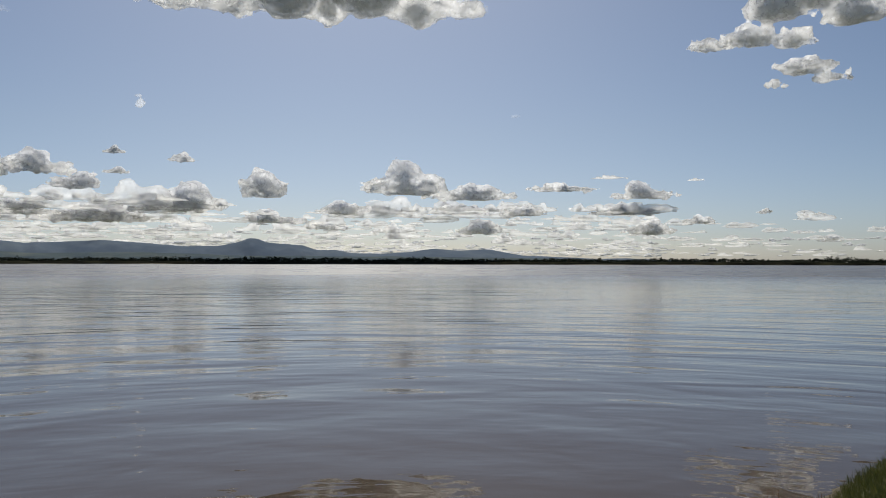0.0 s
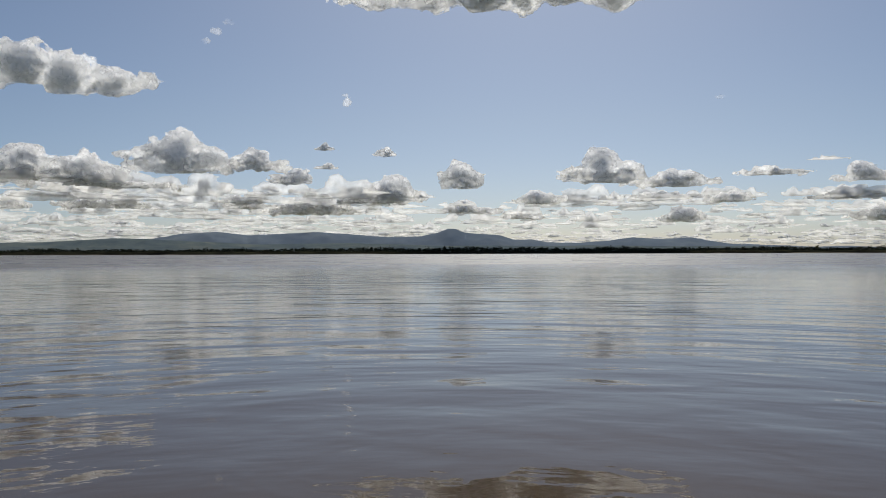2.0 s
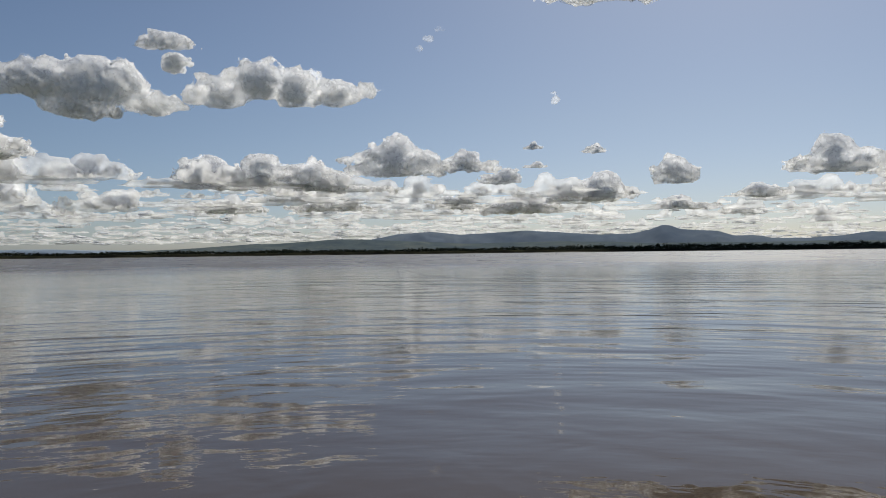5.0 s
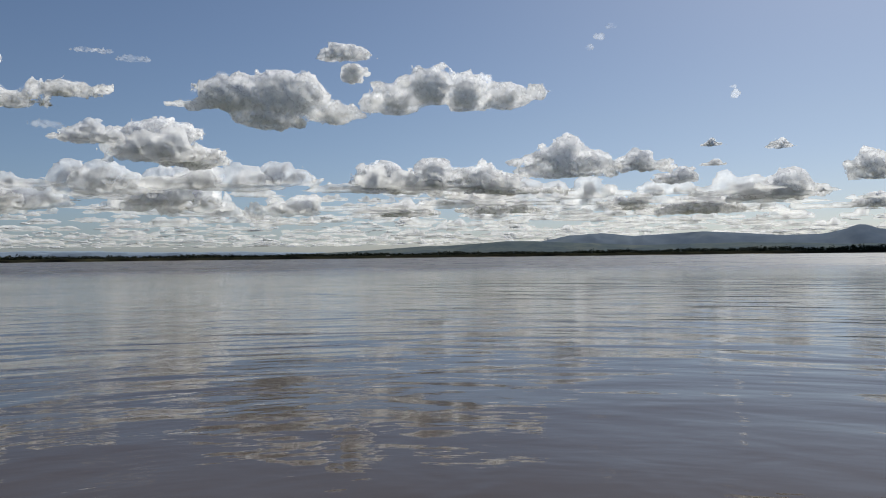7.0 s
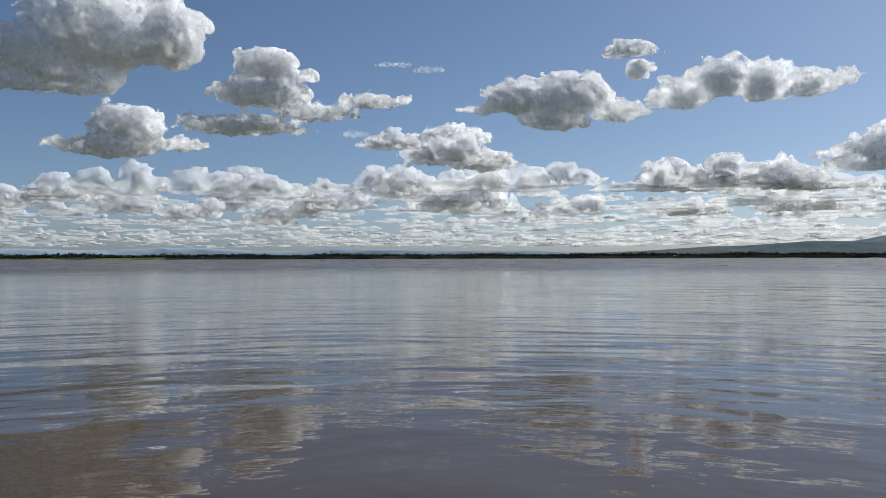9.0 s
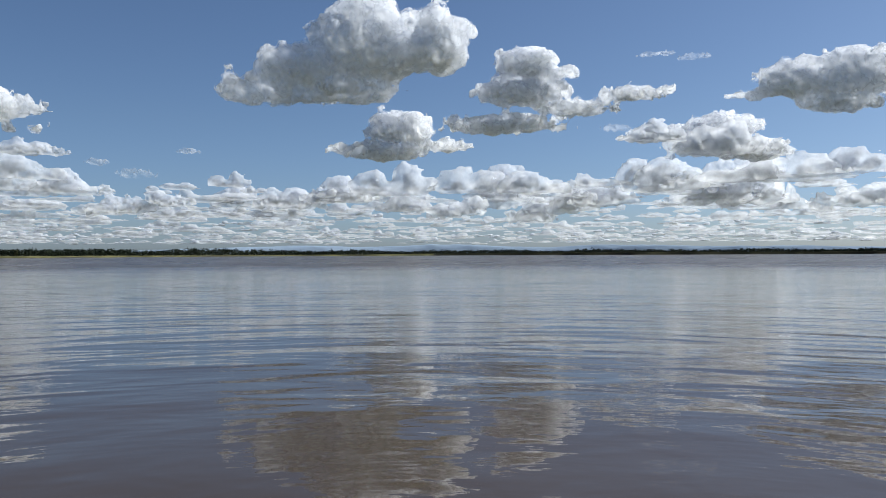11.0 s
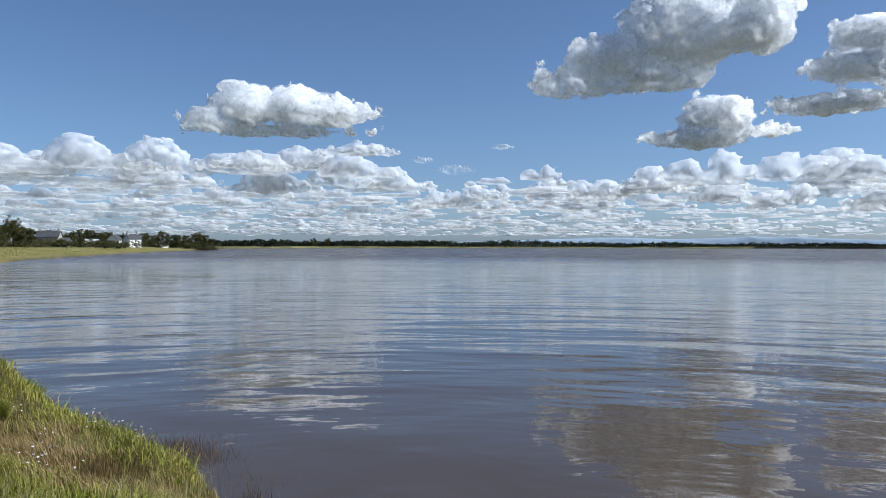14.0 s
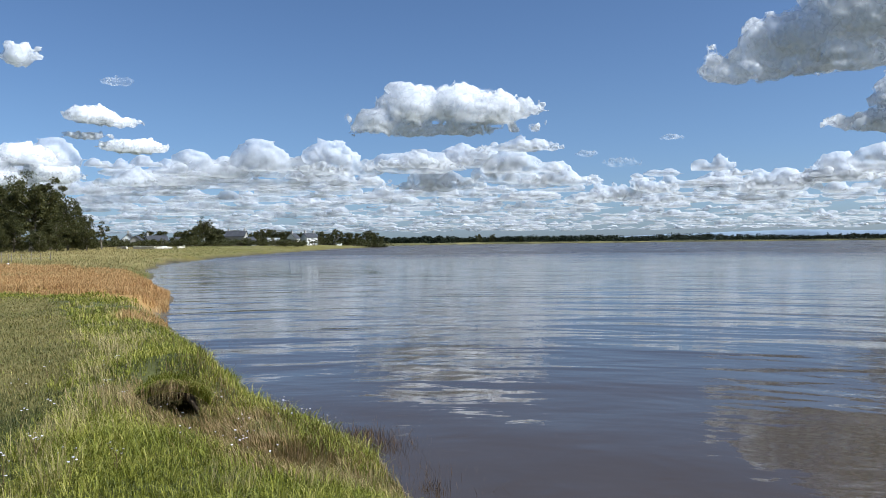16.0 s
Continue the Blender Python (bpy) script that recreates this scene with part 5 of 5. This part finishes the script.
def meadow():
    rng = np.random.default_rng(34)
    az, r, x, y, z, d = scatter(rng, 60000, 117, 146, 50, 330)
    keep = (d > 0.6) & (rng.uniform(size=len(x)) < ease((az - 118) / 14) * 0.8 + 0.2)
    az, r, x, y, z, d = (v[keep] for v in (az, r, x, y, z, d))
    h = np.clip(0.2 + 0.14 * noise2(x, y, 7.0, 61.0) + 0.08 * rng.uniform(size=len(x)), 0.06, 1) * (1 - 0.5 * ease((132 - az) / 6))
    dry = rng.uniform(size=len(x)) < ease((az - 128) / 8) * 0.75 + 0.12 + 0.3 * noise2(x, y, 12.0, 62.0)
    for name, label, m, mat in (("meadow_grass", "straw-coloured rough meadow grass behind the marsh", dry, meadow_mat), ("shore_sward", "green grazed sward along the far bank", ~dry, sward_mat)):
        blades(name, label, x[m], y[m], z[m], h[m], r[m] * 0.00045, rng.uniform(0.1, 0.7, m.sum()), rng.uniform(0, 6.3, m.sum()), mat, rng)


def right_corner():
    rng = np.random.default_rng(35)
    az, r, x, y, z, d = scatter(rng, 42000, -40, -14, 4.5, 14)
    keep = d > 0.02
    az, r, x, y, z, d = (v[keep] for v in (az, r, x, y, z, d))
    blades("grass", "green and olive grass on the bank's corner", x, y, z, np.maximum(0.1 + 0.08 * noise2(x, y, 0.6, 71.0) + 0.06 * rng.uniform(size=len(x)), 0.05), np.maximum(0.005, r * 0.0007),
           rng.uniform(0.2, 0.9, len(x)), rng.uniform(0, 6.3, len(x)), olive_grass_mat, rng)


def underfoot():
    """Short grass all round the standing place, longer towards the edges, and rough grass behind."""
    rng = np.random.default_rng(38)
    az, r, x, y, z, d, out, own = tufts(rng, 2600, 14, -180, 180, 0.35, 8.0, 0.07)
    seen = (az > 112) & (az < 145.5)
    path = path_at(az, r)
    keep = (d > 0.02) & ~(seen & (r > 4.4)) & ~in_hollow(x, y)
    az, r, x, y, z, d, out, own, path = (v[keep] for v in (az, r, x, y, z, d, out, own, path))
    h = (0.04 + 0.11 * ease((r - 1.0) / 3.5) * (0.5 + own)) * rng.uniform(0.6, 1.3, len(x)) * (1 - 0.6 * path)
    blades("short_grass", "short green grass underfoot on the bank", x, y, z, h, np.maximum(0.005, r * 0.001) * rng.uniform(0.7, 1.4, len(x)), rng.uniform(0.3, 1.1, len(x)),
           out + rng.normal(size=len(x)) * 0.5, grass_mat, rng)
    az, r, x, y, z, d, out, own = tufts(rng, 1500, 10, 144, 322, 6.5, 46, 0.1)
    keep = (d > 0.02) & (rng.uniform(size=len(x)) < ease((r - 6.0) / 3.0))
    az, r, x, y, z, d, out, own = (v[keep] for v in (az, r, x, y, z, d, out, own))
    blades("rough_grass", "rough green grass of the field behind the bank", x, y, z, (0.1 + 0.16 * own) * rng.uniform(0.6, 1.25, len(x)), np.maximum(0.007, r * 0.0012), rng.uniform(0.3, 1.1, len(x)),
           out + rng.normal(size=len(x)) * 0.5, grass_mat, rng)


def edge_weed():
    """Dark stems that stand in the water along the edge."""
    rng = np.random.default_rng(36)
    px, py, pz, ph = [], [], [], []
    for az0, az1, r0, r1, n in ((112, 136, 6.5, 24, 30000), (-34, -20, 5.2, 10, 9000)):
        az, r, x, y, z, d = scatter(rng, n, az0, az1, r0, r1)
        keep = (d > -0.55) & (d < 0.06) & (noise2(x, y, 0.45, 81.0) + 0.5 * noise2(x, y, 1.6, 82.0) > 0.55)
        px.append(x[keep]), py.append(y[keep]), pz.append(z[keep])
    for cx, cy, rad, n in ((-8.75, -4.75, 0.25, 700), (-8.5, -4.3, 0.18, 300), (-7.75, -3.45, 0.2, 60), (-7.4, -2.9, 0.25, 16), (-13.9, -11.6, 0.4, 260), (-14.9, -12.7, 0.5, 300)):
        x, y = cx + rng.normal(size=n) * rad, cy + rng.normal(size=n) * rad
        px.append(x), py.append(y), pz.append(lie(x, y)[0])
    x, y, z = np.concatenate(px), np.concatenate(py), np.concatenate(pz)
    blades("shore_weed", "dark thin weed stems standing in the shallows", x, y, z, np.maximum(-z, 0) + rng.uniform(0.03, 0.15, len(x)), np.full(len(x), 0.006), rng.uniform(0.05, 0.5, len(x)),
           rng.uniform(0, 6.3, len(x)), dark_weed_mat, rng)


def hollow():
    """The washed-out hollow: a shaded soil bowl in the bank with grass hanging over its brow."""
    x0, y0 = HOLLOW
    z0 = float(lie(np.array([x0]), np.array([y0]))[0][0])
    root = tagged(new("bank_hollow"), "dark washed-out hollow in the grassy bank", "hollow")
    verts, faces, n, rings = [], [], 18, 8
    for k in range(rings):                      # from the mouth to the back wall
        f = k / (rings - 1)
        rad = math.sqrt(max(1 - f ** 2.5, 0.02))
        for s in range(n + 1):
            a = math.pi * s / n
            wob = 1 + 0.16 * math.sin(2.3 * a + 0.4 + f) + 0.10 * math.sin(7 * a + 2 * f) + 0.05 * math.sin(13 * a)
            verts.append((math.cos(a) * 0.24 * rad * wob, -0.42 + 0.75 * f, -0.02 + math.sin(a) * 0.33 * (0.6 + 0.45 * rad) * wob - 0.05 * (f < 0.05)))
    for k in range(rings - 1):
        for s in range(n):
            a = k * (n + 1) + s
            faces.append((a, a + 1, a + n + 2, a + n + 1))
    me = smooth(quick_mesh("soil_vault", verts, faces))
    ob = mesh_part("soil_vault", me, soil_mat, root, "bare dark earth")
    thick = ob.modifiers.new("thickness", "SOLIDIFY")
    thick.thickness = 0.05
    root.matrix_basis = pose(x0, y0, 0.25, 0, 0, 131)
    # turf on the brow, hanging forward
    rng = np.random.default_rng(39)
    m = 3600
    u, w = rng.uniform(-0.45, 0.45, m), np.where(np.arange(m) < m // 2, rng.uniform(-0.47, -0.3, m), rng.uniform(-0.3, 0.55, m))
    up = 0.25 + 0.36 * np.sqrt(np.clip(1 - (u / 0.5) ** 2, 0, 1)) * np.where(w < 0, 1.0, 0.98) - 0.02
    c, sn = math.cos(radians(131)), math.sin(radians(131))
    x, y = x0 + u * c - w * sn, y0 + u * sn + w * c
    blades("hanging_grass", "long green grass hanging over the hollow's brow", x, y, up, np.where(np.arange(m) % 9 == 0, rng.uniform(0.12, 0.24, m), rng.uniform(0.05, 0.13, m)), np.full(m, 0.008), np.where(np.arange(m) % 9 == 0, 1.3, rng.uniform(0.4, 1.2, m)),
           radians(131 - 90) + u * 1.5 + rng.normal(size=m) * 0.5, grass_mat, rng)
    m = 520
    u, w = rng.normal(size=m) * 0.13 - 0.08, rng.uniform(-0.5, -0.36, m)
    up = 0.27 + 0.36 * np.sqrt(np.clip(1 - (u / 0.5) ** 2, 0, 1))
    blades("dead_grass", "dead brown grass drooping over the hollow's mouth", x0 + u * c - w * sn, y0 + u * sn + w * c, up, rng.uniform(0.06, 0.14, m), np.full(m, 0.006), rng.uniform(0.7, 1.2, m),
           radians(131 - 90) + rng.normal(size=m) * 0.6, shelf_mat, rng, rng.uniform(0.1, 0.34, m))
    return root


def asters():
    """Sea asters with pale flower heads along the shelf's edge and in the sward."""
    rng = np.random.default_rng(37)
    protos = []
    for k in range(3):
        root = tagged(new("sea_aster"), "sea aster with small pale lilac flowers", "flower", "asters on the bank")
        v, f = [], []
        heads = []
        for s in range(3):
            a = s * 1.7 + k
            tip = Vector((math.cos(a) * rng.uniform(0.02, 0.09), math.sin(a) * rng.uniform(0.02, 0.07), rng.uniform(0.12, 0.24)))
            tube(v, f, [(0, 0, -0.03), (tip.x * 0.3, tip.y * 0.3, tip.z * 0.6), tip], [0.002, 0.0016, 0.001], 4)
            heads.append(tip)
        mesh_part("stem", quick_mesh("stem", [tuple(p) for p in v], f), dark_weed_mat, root)
        for tip in heads:
            bm = bmesh.new()
            for q in range(9):
                a = q * 2 * math.pi / 9
                out = Vector((math.cos(a), math.sin(a), 0.35)) * 0.012
                side = Vector((-math.sin(a), math.cos(a), 0)) * 0.003
                bm.faces.new([bm.verts.new(p) for p in (tip, tip + out * 0.6 + side, tip + out, tip + out * 0.6 - side)])
            bmesh.ops.create_icosphere(bm, subdivisions=1, radius=0.004, matrix=Matrix.Translation(tip))
            part("flower_head", bm, petal_mat, root)
        protos.append(root)
    places = [(rng.uniform(119.5, 124.5), rng.uniform(9.6, 11.2)) for _ in range(26)] + [(rng.uniform(124, 140), rng.uniform(6.2, 12.0)) for _ in range(34)] + \
             [(rng.uniform(140.2, 142), rng.uniform(6.3, 7.4)) for _ in range(14)]
    used = 0
    for az, r in places:
        x, y, z = ground_at(az, r)
        if bank_depth(np.array([x]), np.array([y]))[0] < 0.05:
            continue
        m = pose(x, y, z, rng.uniform(-12, 12), rng.uniform(-12, 12), rng.uniform(0, 360))
        if used < 3:
            protos[used].matrix_basis = m
        else:
            copy_thing(protos[used % 3], m)
        used += 1


sward()
marsh_shelf()
rust_marsh()
meadow()
right_corner()
underfoot()
edge_weed()
hollow()
asters()
